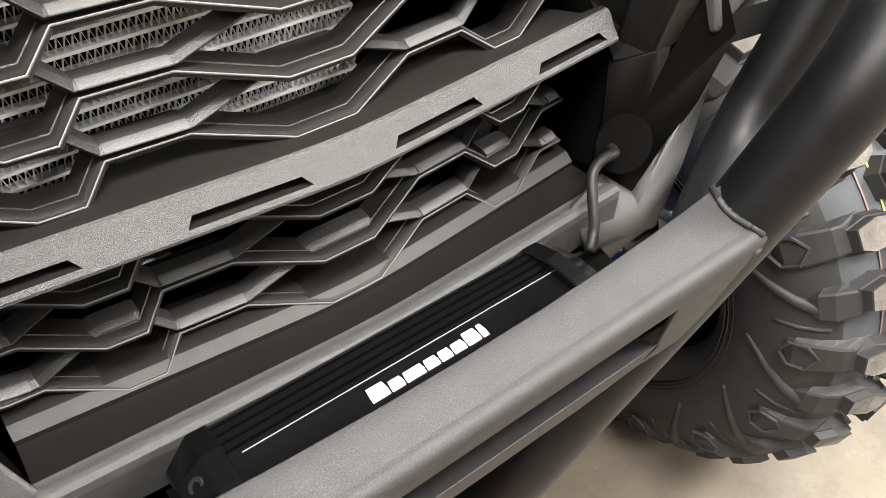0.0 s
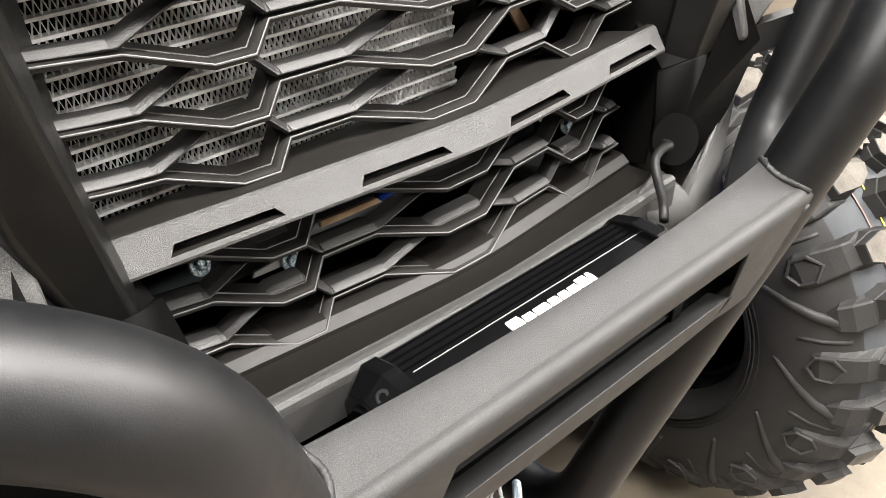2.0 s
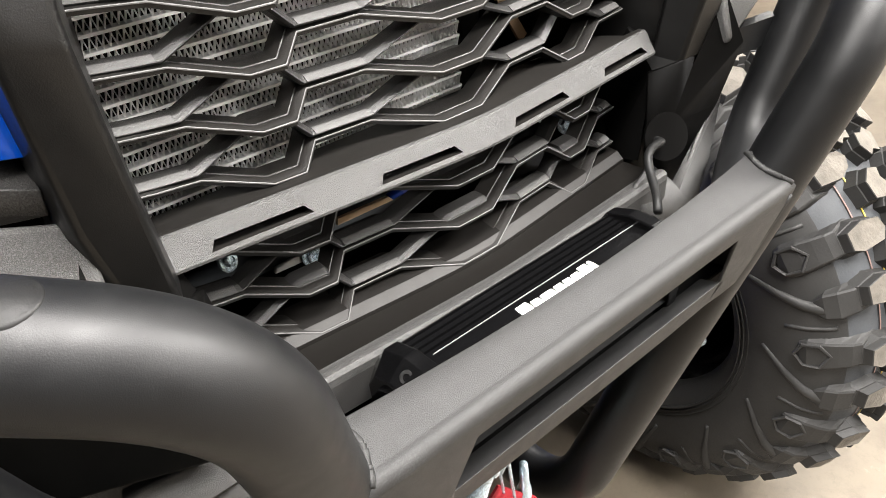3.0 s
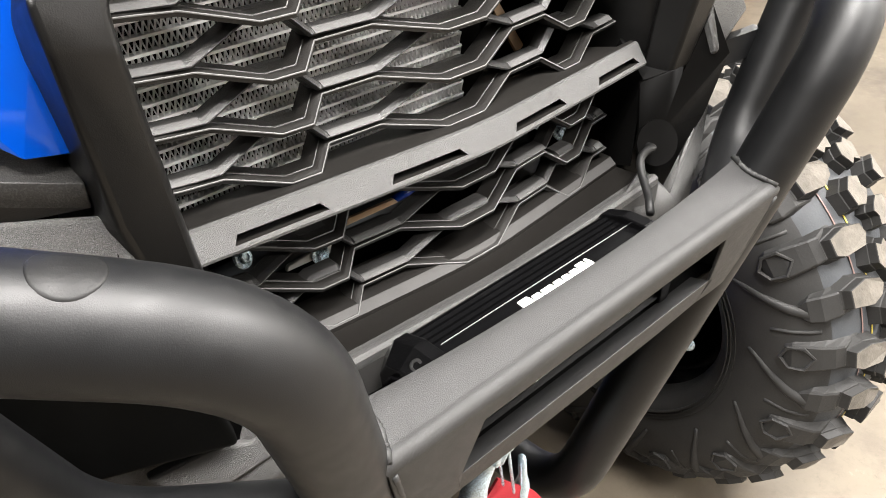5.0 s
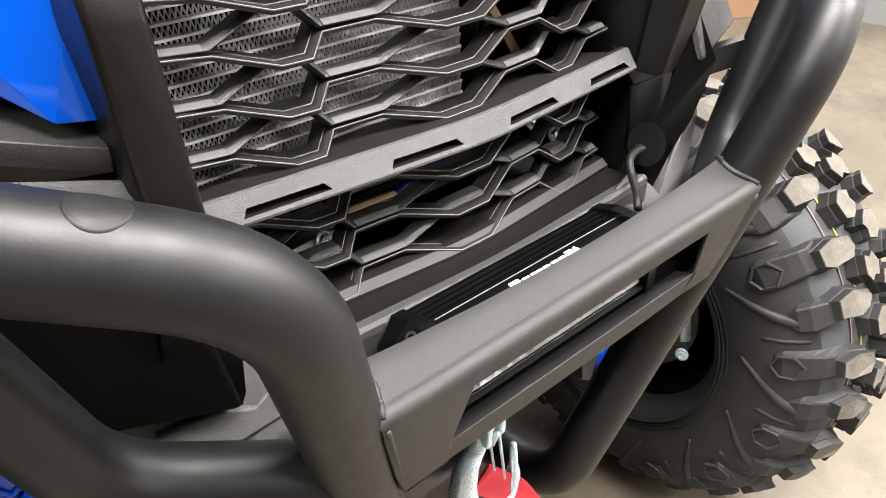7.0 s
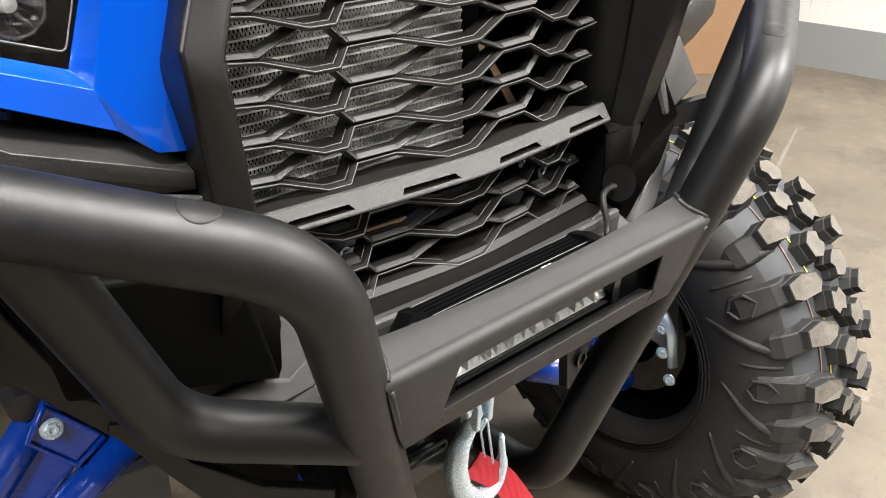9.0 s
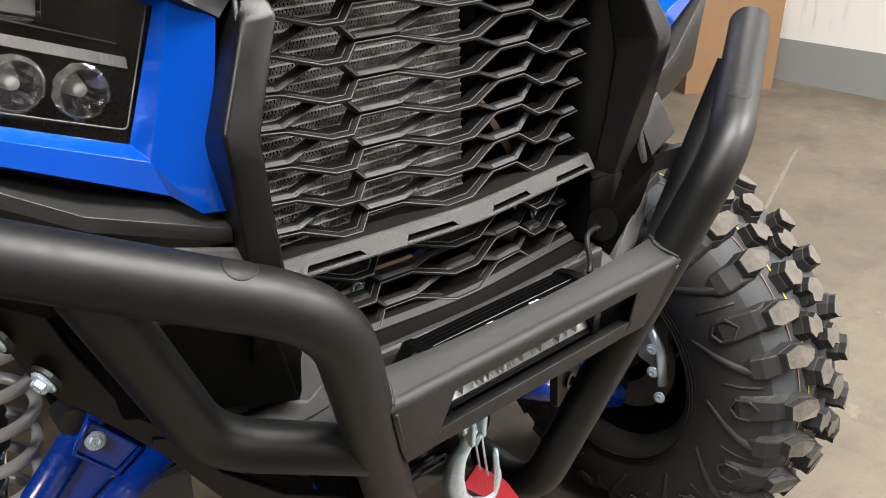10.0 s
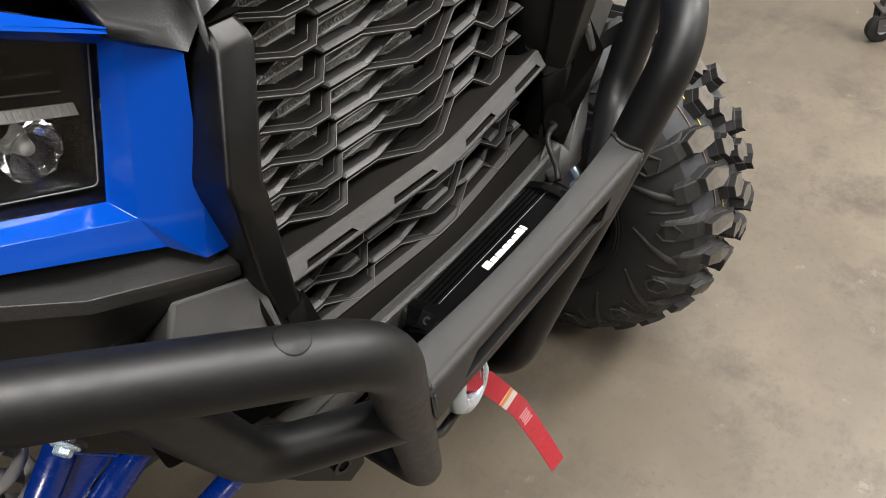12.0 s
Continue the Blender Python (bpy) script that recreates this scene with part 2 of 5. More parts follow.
def sweep(path, radius, sides=20, bm=None, caps=True, squash=1.0):
    """A round bar along a path; radius may be a list."""
    bm = bm or bmesh.new()
    path = [V(p) for p in path]
    rings, normal = [], None
    for i, p in enumerate(path):
        d = (path[min(i + 1, len(path) - 1)] - path[max(i - 1, 0)]).normalized()
        if normal is None:
            normal = d.orthogonal().normalized()
        normal = (normal - d * normal.dot(d)).normalized()
        side = d.cross(normal)
        r = radius[i] if isinstance(radius, (list, tuple)) else radius
        rings.append([bm.verts.new(p + (normal * math.cos(a) * squash + side * math.sin(a)) * r) for a in [2 * math.pi * k / sides for k in range(sides)]])
    for a, b in zip(rings, rings[1:]):
        for k in range(sides):
            j = (k + 1) % sides
            bm.faces.new((a[k], a[j], b[j], b[k]))
    if caps:
        bm.faces.new(list(reversed(rings[0])))
        bm.faces.new(rings[-1])
    bmesh.ops.recalc_face_normals(bm, faces=bm.faces)
    return bm


def turned(profile, sides, centre, axis, bm=None, closed=False):
    """A turned form: profile rows of (radius, along the axis)."""
    bm = bm or bmesh.new()
    axis = V(axis).normalized()
    u = axis.orthogonal().normalized()
    w = axis.cross(u)
    c = V(centre)
    rows = []
    for r, h in profile:
        rows.append([bm.verts.new(c + axis * h + (u * math.cos(t) + w * math.sin(t)) * max(r, 1e-5)) for t in [2 * math.pi * k / sides for k in range(sides)]])
    pairs = list(zip(rows, rows[1:])) + ([(rows[-1], rows[0])] if closed else [])
    for a, b in pairs:
        for k in range(sides):
            j = (k + 1) % sides
            bm.faces.new((a[k], a[j], b[j], b[k]))
    if not closed:
        bm.faces.new(list(reversed(rows[0])))
        bm.faces.new(rows[-1])
    bmesh.ops.recalc_face_normals(bm, faces=bm.faces)
    return bm


def bolt(at, axis, r, parent, label="zinc-plated flange bolt", name="bolt"):
    bm = turned([(r * 1.25, 0), (r * 1.3, r * 0.12), (r * 1.15, r * 0.3), (r * 0.9, r * 0.36)], 20, at, axis)
    turned([(r * 0.80, r * 0.3), (r * 0.80, r * 0.85), (r * 0.68, r * 0.95), (r * 0.4, r * 0.95), (r * 0.35, r * 0.7)], 6, at, axis, bm)
    return part(name, bm, ZINC, parent, label)


def flip(p, s):
    """A point given for the x<0 side, on the side s."""
    return V(p[0] if s < 0 else -p[0], p[1], p[2])

# ---------------------------------------------------------------- the workshop
X0, X1, Y0, Y1, TOP = -5.2, 4.36, -5.6, 6.2, 3.45
tagged(part("floor", box(((X0 + X1) / 2, (Y0 + Y1) / 2, -0.06), (X1 - X0 + 0.4, Y1 - Y0 + 0.4, 0.12)), CONCRETE), "worn tan concrete workshop floor with stains", "floor", kind="structure")
tagged(part("ceiling", box(((X0 + X1) / 2, (Y0 + Y1) / 2, TOP + 0.06), (X1 - X0 + 0.4, Y1 - Y0 + 0.4, 0.12)), CEILING_GREY), "plain dark grey workshop ceiling", "ceiling", kind="structure")
floor_ob = bpy.data.objects["floor"]
for pts, wide, mat in (([(2.35, 0.99), (2.60, 1.08), (2.85, 1.17), (3.00, 1.225), (3.23, 1.305)], 0.010, "pale"),):
    bm = bmesh.new()
    rows = []
    for k, (px, py) in enumerate(pts):
        w = wide * (0.5 + 0.5 * abs(math.sin(k * 2.1 + 0.7)))
        rows.append([(px + 0.3 * w, py - w, 0.0004), (px - 0.3 * w, py + w, 0.0004), (px - 0.3 * w, py + w, 0.0012), (px + 0.3 * w, py - w, 0.0012)])
    part("crack_filler", loft(rows, True, bm), surface("dark_crack_filler", (0.155, 0.138, 0.112), 0.8, vary=0.4, big=20), floor_ob, "dark filled crack in the concrete")
BAND = 0.262
for wname, centre, size in (("wall_east", (X1 + 0.1, (Y0 + Y1) / 2), (0.2, Y1 - Y0)), ("wall_west", (X0 - 0.1, (Y0 + Y1) / 2), (0.2, Y1 - Y0)),
                            ("wall_north", ((X0 + X1) / 2, Y1 + 0.1), (X1 - X0 + 0.4, 0.2)), ("wall_south", ((X0 + X1) / 2, Y0 - 0.1), (X1 - X0 + 0.4, 0.2))):
    wall = tagged(part(wname, box((*centre, (TOP + BAND) / 2), (*size, TOP - BAND)), WALL_WHITE if wname == "wall_east" else WALL_TAN if wname == "wall_south" else WALL_DIM), "white painted block wall with faint grey drips" if wname == "wall_east" else "plain tan workshop wall" if wname == "wall_south" else "dim grey workshop wall", "wall", kind="structure")
    part("painted_band", box((*centre, BAND / 2), (size[0] + 0.004 * (size[0] < 1), size[1] + 0.004 * (size[1] < 1), BAND)), WALL_GREY, wall, "grey painted band along the foot of the wall")

TUBE_LIT = lit_tube()
for lx, ly, lz, watts in LAMPS:
    fixture = thing("ceiling_light", (lx, ly, TOP), "unseen long white fluorescent ceiling light, switched on", "ceiling light", "ceiling lights")
    crisp(part("housing", box((lx, ly, TOP - 0.02), (1.6, 0.66, 0.04)), WHITE, fixture), 0.004)
    for dy in (-0.2, -0.07, 0.07, 0.2):
        part("tube", sweep([(lx - 0.74, ly + dy, TOP - 0.055), (lx + 0.74, ly + dy, TOP - 0.055)], 0.013, 12), TUBE_LIT, fixture, "glowing fluorescent tube", smooth=True)

# cardboard box by the wall
carton = thing("cardboard_box", (3.87, 2.25, 0), "tall brown cardboard box standing on the floor by the wall", "box")
ROT = radians(-33)
cx, cy = math.cos(ROT), math.sin(ROT)


def carton_pt(u, v, z):
    return (3.64 + u * cx - v * cy, 2.26 + u * cy + v * cx, z)


for quad, off in (([(0, 0), (0.56, 0)], (0, 0.006)), ([(0, 0.40), (0.56, 0.40)], (0, -0.006)), ([(0, 0.008), (0, 0.392)], (0.006, 0)), ([(0.56, 0.008), (0.56, 0.392)], (-0.006, 0))):
    (a, b), (c, d) = quad
    pts = [carton_pt(a, b, 0.002), carton_pt(c, d, 0.002), carton_pt(c, d, 0.82), carton_pt(a, b, 0.82)]
    part("side", slab(pts, V(carton_pt(*off, 0)) - V(carton_pt(0, 0, 0))), CARDBOARD, carton)
for v0, v1 in ((0.0, 0.198), (0.202, 0.40)):
    part("flap", slab([carton_pt(0, v0, 0.822), carton_pt(0.56, v0, 0.822), carton_pt(0.56, v1, 0.826), carton_pt(0, v1, 0.826)], (0, 0, 0.005)), CARDBOARD, carton)
part("bottom", slab([carton_pt(0.008, 0.008, 0.003), carton_pt(0.55, 0.008, 0.003), carton_pt(0.55, 0.39, 0.003), carton_pt(0.008, 0.39, 0.003)], (0, 0, 0.005)), CARDBOARD, carton)
part("print", slab([carton_pt(0.40, -0.0012, 0.60), carton_pt(0.52, -0.0012, 0.60), carton_pt(0.52, -0.0012, 0.66), carton_pt(0.40, -0.0012, 0.66)], V(carton_pt(0, 0.001, 0)) - V(carton_pt(0, 0, 0))), CAST, carton, "dark printed patch")

# wheel of a trolley out on the floor
caster = thing("trolley_caster", (2.455, 0.06, 0), "black swivel caster wheel standing on the concrete", "caster")
part("wheel", turned([(0.02, -0.016), (0.046, -0.016), (0.052, -0.011), (0.052, 0.011), (0.046, 0.016), (0.02, 0.016)], 32, (2.455, 0.06, 0.052), (0.8, 0.6, 0)), RUBBER, caster, smooth=True)
part("hub", turned([(0.002, -0.02), (0.018, -0.02), (0.018, 0.02), (0.002, 0.02)], 18, (2.455, 0.06, 0.052), (0.8, 0.6, 0)), ZINC, caster)
for sgn in (-1, 1):
    o = V(0.8, 0.6, 0) * 0.024 * sgn + V(2.455, 0.06, 0)
    part("fork", slab([o + V(-0.012, 0.016, 0.045), o + V(0.012, -0.016, 0.045), o + V(0.03, -0.02, 0.118), o + V(-0.005, 0.028, 0.118)], V(0.8, 0.6, 0) * 0.003), CAST, caster)
part("top_plate", box((2.470, 0.06, 0.122), (0.08, 0.07, 0.006), (0, 0, 36)), CAST, caster)
part("leg", box((2.485, 0.07, 0.20), (0.035, 0.035, 0.15), (0, 0, 36)), CAST, caster)

# ---------------------------------------------------------------- the vehicle
car = thing("utility_vehicle", (0, 0.4, 0), "blue side-by-side utility vehicle with black grille and tubular bumper", "vehicle")

# ---- bumper
TUBE_R = 0.0255
ARM_END, CORNER, FOOT = (-0.473, 0.093, 1.169), (-0.252, -0.029, 1.083), (-0.105, 0.104, 0.583)


def bumper_panel():
    """Folded sheet between the two legs: top flange, fold, front face with its light slot, lower lip."""
    bm = bmesh.new()
    xs = [-0.216, -0.19, -0.165, -0.138, -0.1, -0.05, 0, 0.05, 0.1, 0.138, 0.165, 0.19, 0.216]

    def at(x, y, z):
        return bm.verts.new((x, y, z))
    # flat flange, round fold, flat face
    flange = [(0.0200, 0.9765), (0.0060, 0.9711), (-0.0080, 0.9657), (-0.0095, 0.9651)]
    flange += [(-0.0105 - 0.0072 * math.sin(radians(q)), 0.9648 - 0.0066 * (1 - math.cos(radians(q)))) for q in (0, 15, 30, 45, 60, 75, 90)]
    flange += [(-0.0173, 0.9565)]
    last = len(flange) - 1
    rows = []
    for k, (y, z) in enumerate(flange):
        squeeze = 1 if k < 2 else 0.985 - 0.05 * (k - 2) / (last - 2)
        bow = (0.0085, 0.0038)[k] if k < 2 else 0.0
        rows.append([at(x * squeeze, y - bow * max(0, 1 - (x / 0.200) ** 2), z - 0.4 * bow * max(0, 1 - (x / 0.200) ** 2)) for x in xs])
    # face rows: top of the slot, foot of the slot, lower edge
    face = [(-0.0155, 0.9455, 0.925), (-0.0030, 0.8965, 0.858), (0.0030, 0.8745, 0.815)]
    slot = [0.130, 0.139]
    for k, (y, z, squeeze) in enumerate(face):
        row = []
        for i, x in enumerate(xs):
            xx = x * squeeze
            if i in (3, 9):
                xx = math.copysign(slot[min(k, 1)], x)
            row.append(at(xx, y, z))
        rows.append(row)
    for r, (a, b) in enumerate(zip(rows, rows[1:])):
        for i in range(len(xs) - 1):
            if r == last + 1 and 3 <= i <= 8:
                continue
            bm.faces.new((a[i], a[i + 1], b[i + 1], b[i]))
    # shelf that runs back from the foot of the slot
    shelf = [at(v.co.x, 0.0120, 0.8915) for v in rows[last + 2][3:10]]
    for i in range(6):
        bm.faces.new((rows[last + 2][3 + i], rows[last + 2][4 + i], shelf[i + 1], shelf[i]))
    bmesh.ops.recalc_face_normals(bm, faces=bm.faces)
    return bm


bumper = part("bumper", bumper_panel(), PANEL, car, "textured black folded steel bumper panel with a light slot")
thick(bumper, 0.0032, 0)
crisp(bumper, 0.0009, 2, 50)
smooth_by_angle(bumper, 40)

for s in (-1, 1):
    hoop = rounded([flip(p, s) for p in (ARM_END, CORNER, FOOT, (-0.105, 0.36, 0.575))], [0.085, 0.075], 12)
    t = part("bumper_tube", sweep(hoop, TUBE_R, 36), TUBE, bumper, "satin black bent steel tube", smooth=True)
    smooth_by_angle(t, 50)
    crisp(t, 0.002, 2, 60)
    brace = rounded([flip(p, s) for p in ((-0.398, 0.060, 1.135), (-0.325, 0.083, 0.930), (-0.192, 0.022, 0.885))], [0.075], 12)
    smooth_by_angle(part("bumper_brace", sweep(brace, TUBE_R * 0.93, 32), TUBE, bumper, "satin black bent brace tube", smooth=True), 50)
    # domed plug seated in the top of the arm
    k = next(k for k in range(len(hoop) - 1) if abs(hoop[k].x) >= 0.3125 > abs(hoop[k + 1].x))
    along = (hoop[k + 1] - hoop[k]).normalized()
    mid = hoop[k] + along * ((abs(hoop[k].x) - 0.3125) / abs(along.x))
    axis = flip((0.12, -0.18, 1.0), s)
    axis = (axis - along * axis.dot(along)).normalized()
    seat = mid + axis * (TUBE_R - 0.0004)
    cross = axis.cross(along)
    bm = turned([(0.0132, -0.008), (0.0133, -0.0004), (0.0128, 0.0006), (0.0120, 0.0010), (0.0112, 0.0009), (0.0100, 0.0012), (0.007, 0.0014), (0.004, 0.0015), (0.0005, 0.0015)], 40, seat, axis)
    for v in bm.verts:
        d = min(0.9 * TUBE_R, abs((v.co - seat).dot(cross)))
        v.co -= axis * (TUBE_R - math.sqrt(TUBE_R ** 2 - d * d))
    part("tube_plug", bm, PLUG, bumper, "black domed plastic plug", smooth=True)
    # weld beads
    seam = rounded([(-0.1945, 0.0200, 0.9795), (-0.1925, 0.0125, 0.9765), (-0.1905, 0.0060, 0.9740), (-0.1912, 0.0, 0.9718), (-0.1955, -0.0100, 0.9680), (-0.2000, -0.0175, 0.9640)], 0.02, 5)
    bead = [flip(p, s) + V(noise.noise((k * 1.7, 0, s)), noise.noise((0, k * 1.7, s)), noise.noise((k * 1.3, 2, s))) * 0.0007 for k, p in enumerate(seam)]
    part("weld", sweep(bead, [0.0019 + 0.0008 * (noise.noise((k * 0.9, 5, s)) + 0.5) for k in range(len(bead))], 10), PANEL, bumper, "lumpy painted weld seam", smooth=True)
    bead = [flip((-0.1985 + 0.024 * u, -0.0185 + 0.022 * u, 0.955 - 0.08 * u), s) for u in [k / 14 for k in range(15)]]
    part("weld", sweep(bead, [0.0020 + 0.0005 * (k % 2) for k in range(15)], 8), PANEL, bumper, "lumpy painted weld seam", smooth=True)
    # side mounting plate with its window, bolts and tow eye
    outline = [(-0.482, 0.210, 1.130), (-0.4615, 0.2046, 1.076), (-0.4395, 0.1989, 1.0273), (-0.427, 0.1956, 0.985), (-0.410, 0.1912, 0.954), (-0.3954, 0.1874, 0.939), (-0.3694, 0.1806, 0.904), (-0.3433, 0.1737, 0.869), (-0.2947, 0.161, 0.783), (-0.252, 0.150, 0.722), (-0.199, 0.136, 0.660), (-0.176, 0.130, 0.678), (-0.172, 0.129, 0.735), (-0.240, 0.147, 0.770), (-0.295, 0.161, 0.825), (-0.335, 0.1716, 0.898), (-0.361, 0.1784, 0.922), (-0.392, 0.1865, 1.005), (-0.412, 0.1917, 1.075), (-0.420, 0.194, 1.130)]
    plate = part("mounting_plate", slab([flip(p, s) for p in outline], flip((0.004, 0.012, 0.0), s)), PILLAR, bumper, "black steel mounting plate")
    crisp(plate, 0.002)
    outline = [(-0.372, 0.196, 1.100), (-0.352, 0.190, 0.985), (-0.322, 0.182, 0.915), (-0.275, 0.170, 0.850), (-0.262, 0.166, 0.866), (-0.305, 0.178, 0.925), (-0.330, 0.184, 0.990), (-0.345, 0.188, 1.100)]
    crisp(part("mounting_plate", slab([flip(p, s) for p in outline], flip((0.004, 0.010, 0.0), s)), TUBE, bumper, "black steel mounting plate"), 0.0015)
    part("bracket", slab([flip((-0.350, 0.172, 0.884), s), flip((-0.318, 0.166, 0.872), s), flip((-0.316, 0.166, 0.878), s), flip((-0.348, 0.172, 0.890), s)], (0, 0.02, 0)), TUBE, bumper, "black steel bracket")
    face = flip((-0.86, -0.42, -0.28), s).normalized()
    for p in ((-0.443, 0.1935, 1.035), (-0.418, 0.1870, 0.985)) if s < 0 else ():
        part("washer", turned([(0.006, -0.003), (0.0165, -0.003), (0.0165, 0.0010), (0.006, 0.0010)], 24, flip(p, s), face), PITCH_RUBBER, bumper, "black washer")
        bolt(flip(p, s) + face * 0.001, face, 0.0098, bumper)
    part("tow_eye", turned([(0.0075, 0), (0.0125, 0), (0.0125, 0.004), (0.0075, 0.004)], 20, flip((-0.205, 0.136, 0.708), s), flip((-0.2, -0.97, 0), s), closed=True), GLOSS, bumper, "dark square-holed bush")

# ---- light bar in the bumper
LB_Y0, LB_Y1, LB_Z0, LB_Z1, LB_X = 0.008, 0.070, 0.893, 0.951, 0.132


def light_bar():
    """Finned aluminium housing: grooved top, open front for the lens."""
    prof = [(LB_Y0 + 0.004, LB_Z1 - 0.008), (LB_Y0 + 0.012, LB_Z1), (0.030, LB_Z1)]
    y = 0.0485
    while y < LB_Y1 - 0.004:
        prof += [(y, LB_Z1), (y + 0.0004, LB_Z1 - 0.004), (y + 0.0016, LB_Z1 - 0.004), (y + 0.002, LB_Z1)]
        y += 0.0055
    prof += [(LB_Y1, LB_Z1 - 0.002), (LB_Y1 + 0.001, LB_Z0 + 0.008), (LB_Y1 - 0.012, LB_Z0), (LB_Y0 + 0.008, LB_Z0), (LB_Y0 + 0.003, LB_Z0 + 0.006), (LB_Y0 + 0.006, LB_Z0 + 0.008), (LB_Y0 + 0.0195, LB_Z0 + 0.009), (LB_Y0 + 0.0195, LB_Z1 - 0.011), (LB_Y0 + 0.006, LB_Z1 - 0.010)]
    bm = bmesh.new()
    a = [bm.verts.new((-LB_X + 0.029, py, pz)) for py, pz in prof]
    b = [bm.verts.new((LB_X - 0.02, py, pz)) for py, pz in prof]
    for i in range(len(a)):
        j = (i + 1) % len(a)
        bm.faces.new((a[i], a[j], b[j], b[i]))
    bm.faces.new(list(reversed(a)))
    bm.faces.new(b)
    bmesh.ops.recalc_face_normals(bm, faces=bm.faces)
    return bm


part("tray", slab([(-0.170, 0.0100, 0.8865), (0.170, 0.0100, 0.8865), (0.190, 0.105, 0.884), (-0.190, 0.105, 0.884)], (0, 0, 0.003)), PITCH, bumper, "black tray under the light bar")
bar_bm = light_bar()
for f in bar_bm.faces:
    f.material_index = 1 if f.calc_center_median().z < 0.9405 else 0
bar = part("light_bar", bar_bm, [GLOSS, NOSE], car, "black finned led light bar behind the bumper panel")
for s in (-1, 1):
    prof = [(0.010, 0.890), (0.006, 0.930), (0.012, 0.9535), (0.030, 0.9565), (0.050, 0.9575), (0.070, 0.952), (0.080, 0.936), (0.078, 0.910), (0.060, 0.897)]
    rings = [[(s * x, 0.043 + (y - 0.043) * f, 0.925 + (z - 0.925) * f) for y, z in prof] for x, f in ((LB_X - 0.030, 1.0), (LB_X - 0.019, 1.0), (LB_X - 0.004, 0.70))]
    cap = loft(rings, True)
    cap.verts.ensure_lookup_table()
    cap.faces.new(cap.verts[2 * len(prof):])
    cap.faces.new(list(reversed(cap.verts[0:len(prof)])))
    bmesh.ops.recalc_face_normals(cap, faces=cap.faces)
    crisp(part("end_cap", cap, GLOSS, bar, "glossy black faceted end cap"), 0.0012, 2)
    if s < 0:
        part("screw", turned([(0.0048, -0.002), (0.0048, 0.0012), (0.0040, 0.0020), (0.0024, 0.0020), (0.0020, 0.0004)], 18, (s * 0.1190, 0.0405, 0.9512), (s * 0.55, -0.25, 0.80)), PLUG, bar, "black socket screw")
    if s > 0:
        continue
    part("bracket", slab([(s * 0.127, 0.012, 0.900), (s * 0.127, 0.060, 0.900), (s * 0.127, 0.056, 0.940), (s * 0.127, 0.030, 0.950), (s * 0.127, 0.012, 0.938)], (s * 0.004, 0, 0)), GLOSS, bar, "black steel bracket")
part("pinstripe", box((0.007, 0.0450, LB_Z1 + 0.0002), (0.204, 0.0004, 0.0006)), STRIPE, bar, "thin white line along the housing")
part("lens", slab([(-0.112, 0.0140, 0.9020), (0.112, 0.0140, 0.9020), (0.112, 0.0110, 0.9400), (-0.112, 0.0110, 0.9400)], (0, 0.002, 0)), CLEAR, bar, "clear light cover").visible_shadow = False
for k in range(8):
    x0, w, zb, zt = -0.110 + k * 0.0275, 0.0275, 0.9030, 0.9395
    rim = [(x0 + w * u, 0.0165, zb + (zt - zb) * v) for u, v in ((0, 0), (0.25, 0), (0.5, 0), (0.75, 0), (1, 0), (1, 0.33), (1, 0.67), (1, 1), (0.75, 1), (0.5, 1), (0.25, 1), (0, 1), (0, 0.67), (0, 0.33))]
    xc, zc = x0 + w / 2, (zb + zt) / 2
    mid = [(xc + (x - xc) * 0.62, 0.0200 + 0.0016 * math.sin(q * 2.3 + k), zc + (z - zc) * 0.66) for q, (x, y, z) in enumerate(rim)]
    core = [(xc + (x - xc) * 0.24, 0.0235, zc + (z - zc) * 0.22) for x, y, z in rim]
    bm = loft([rim, mid, core], True)
    bm.verts.ensure_lookup_table()
    bm.faces.new(bm.verts[2 * len(rim):])
    bmesh.ops.triangulate(bm, faces=[f for f in bm.faces if len(f.verts) == 4])
    bmesh.ops.recalc_face_normals(bm, faces=bm.faces)
    part("reflector", bm, BOWL, bar, "faceted bright lamp bowl")
# maker's mark: plain white shapes of the lettering's size
mx = -0.0310
for w, h in ((0.0105, 0.0092), (0.0080, 0.0068), (0.0118, 0.0068), (0.0080, 0.0068), (0.0072, 0.0068), (0.0080, 0.0068), (0.0088, 0.0092), (0.0038, 0.0092)):
    lean = 0.0012
    pts = [(mx, 0.0302), (mx + w, 0.0302), (mx + w + lean * 0.5, 0.0302 + h * 0.5), (mx + w, 0.0302 + h), (mx + lean, 0.0302 + h), (mx + lean * 0.3, 0.0302 + h * 0.5)]
    part("mark", slab([(px, py, LB_Z1 + 0.0003) for px, py in pts], (0, 0, 0.0004)), WHITE, bar, "white mark on the housing")
    mx += w + 0.0012
part("cable", sweep(rounded([(0.2100, 0.104, 0.9620), (0.2020, 0.0900, 0.9670), (0.1900, 0.0900, 0.9690), (0.1760, 0.0870, 0.9660), (0.1690, 0.0780, 0.9560), (0.1560, 0.0620, 0.9480), (0.1400, 0.0490, 0.9440)], 0.030, 8), 0.0036, 12), PLUG, bar, "black rubber cable", smooth=True)

bar.location.x = -0.012

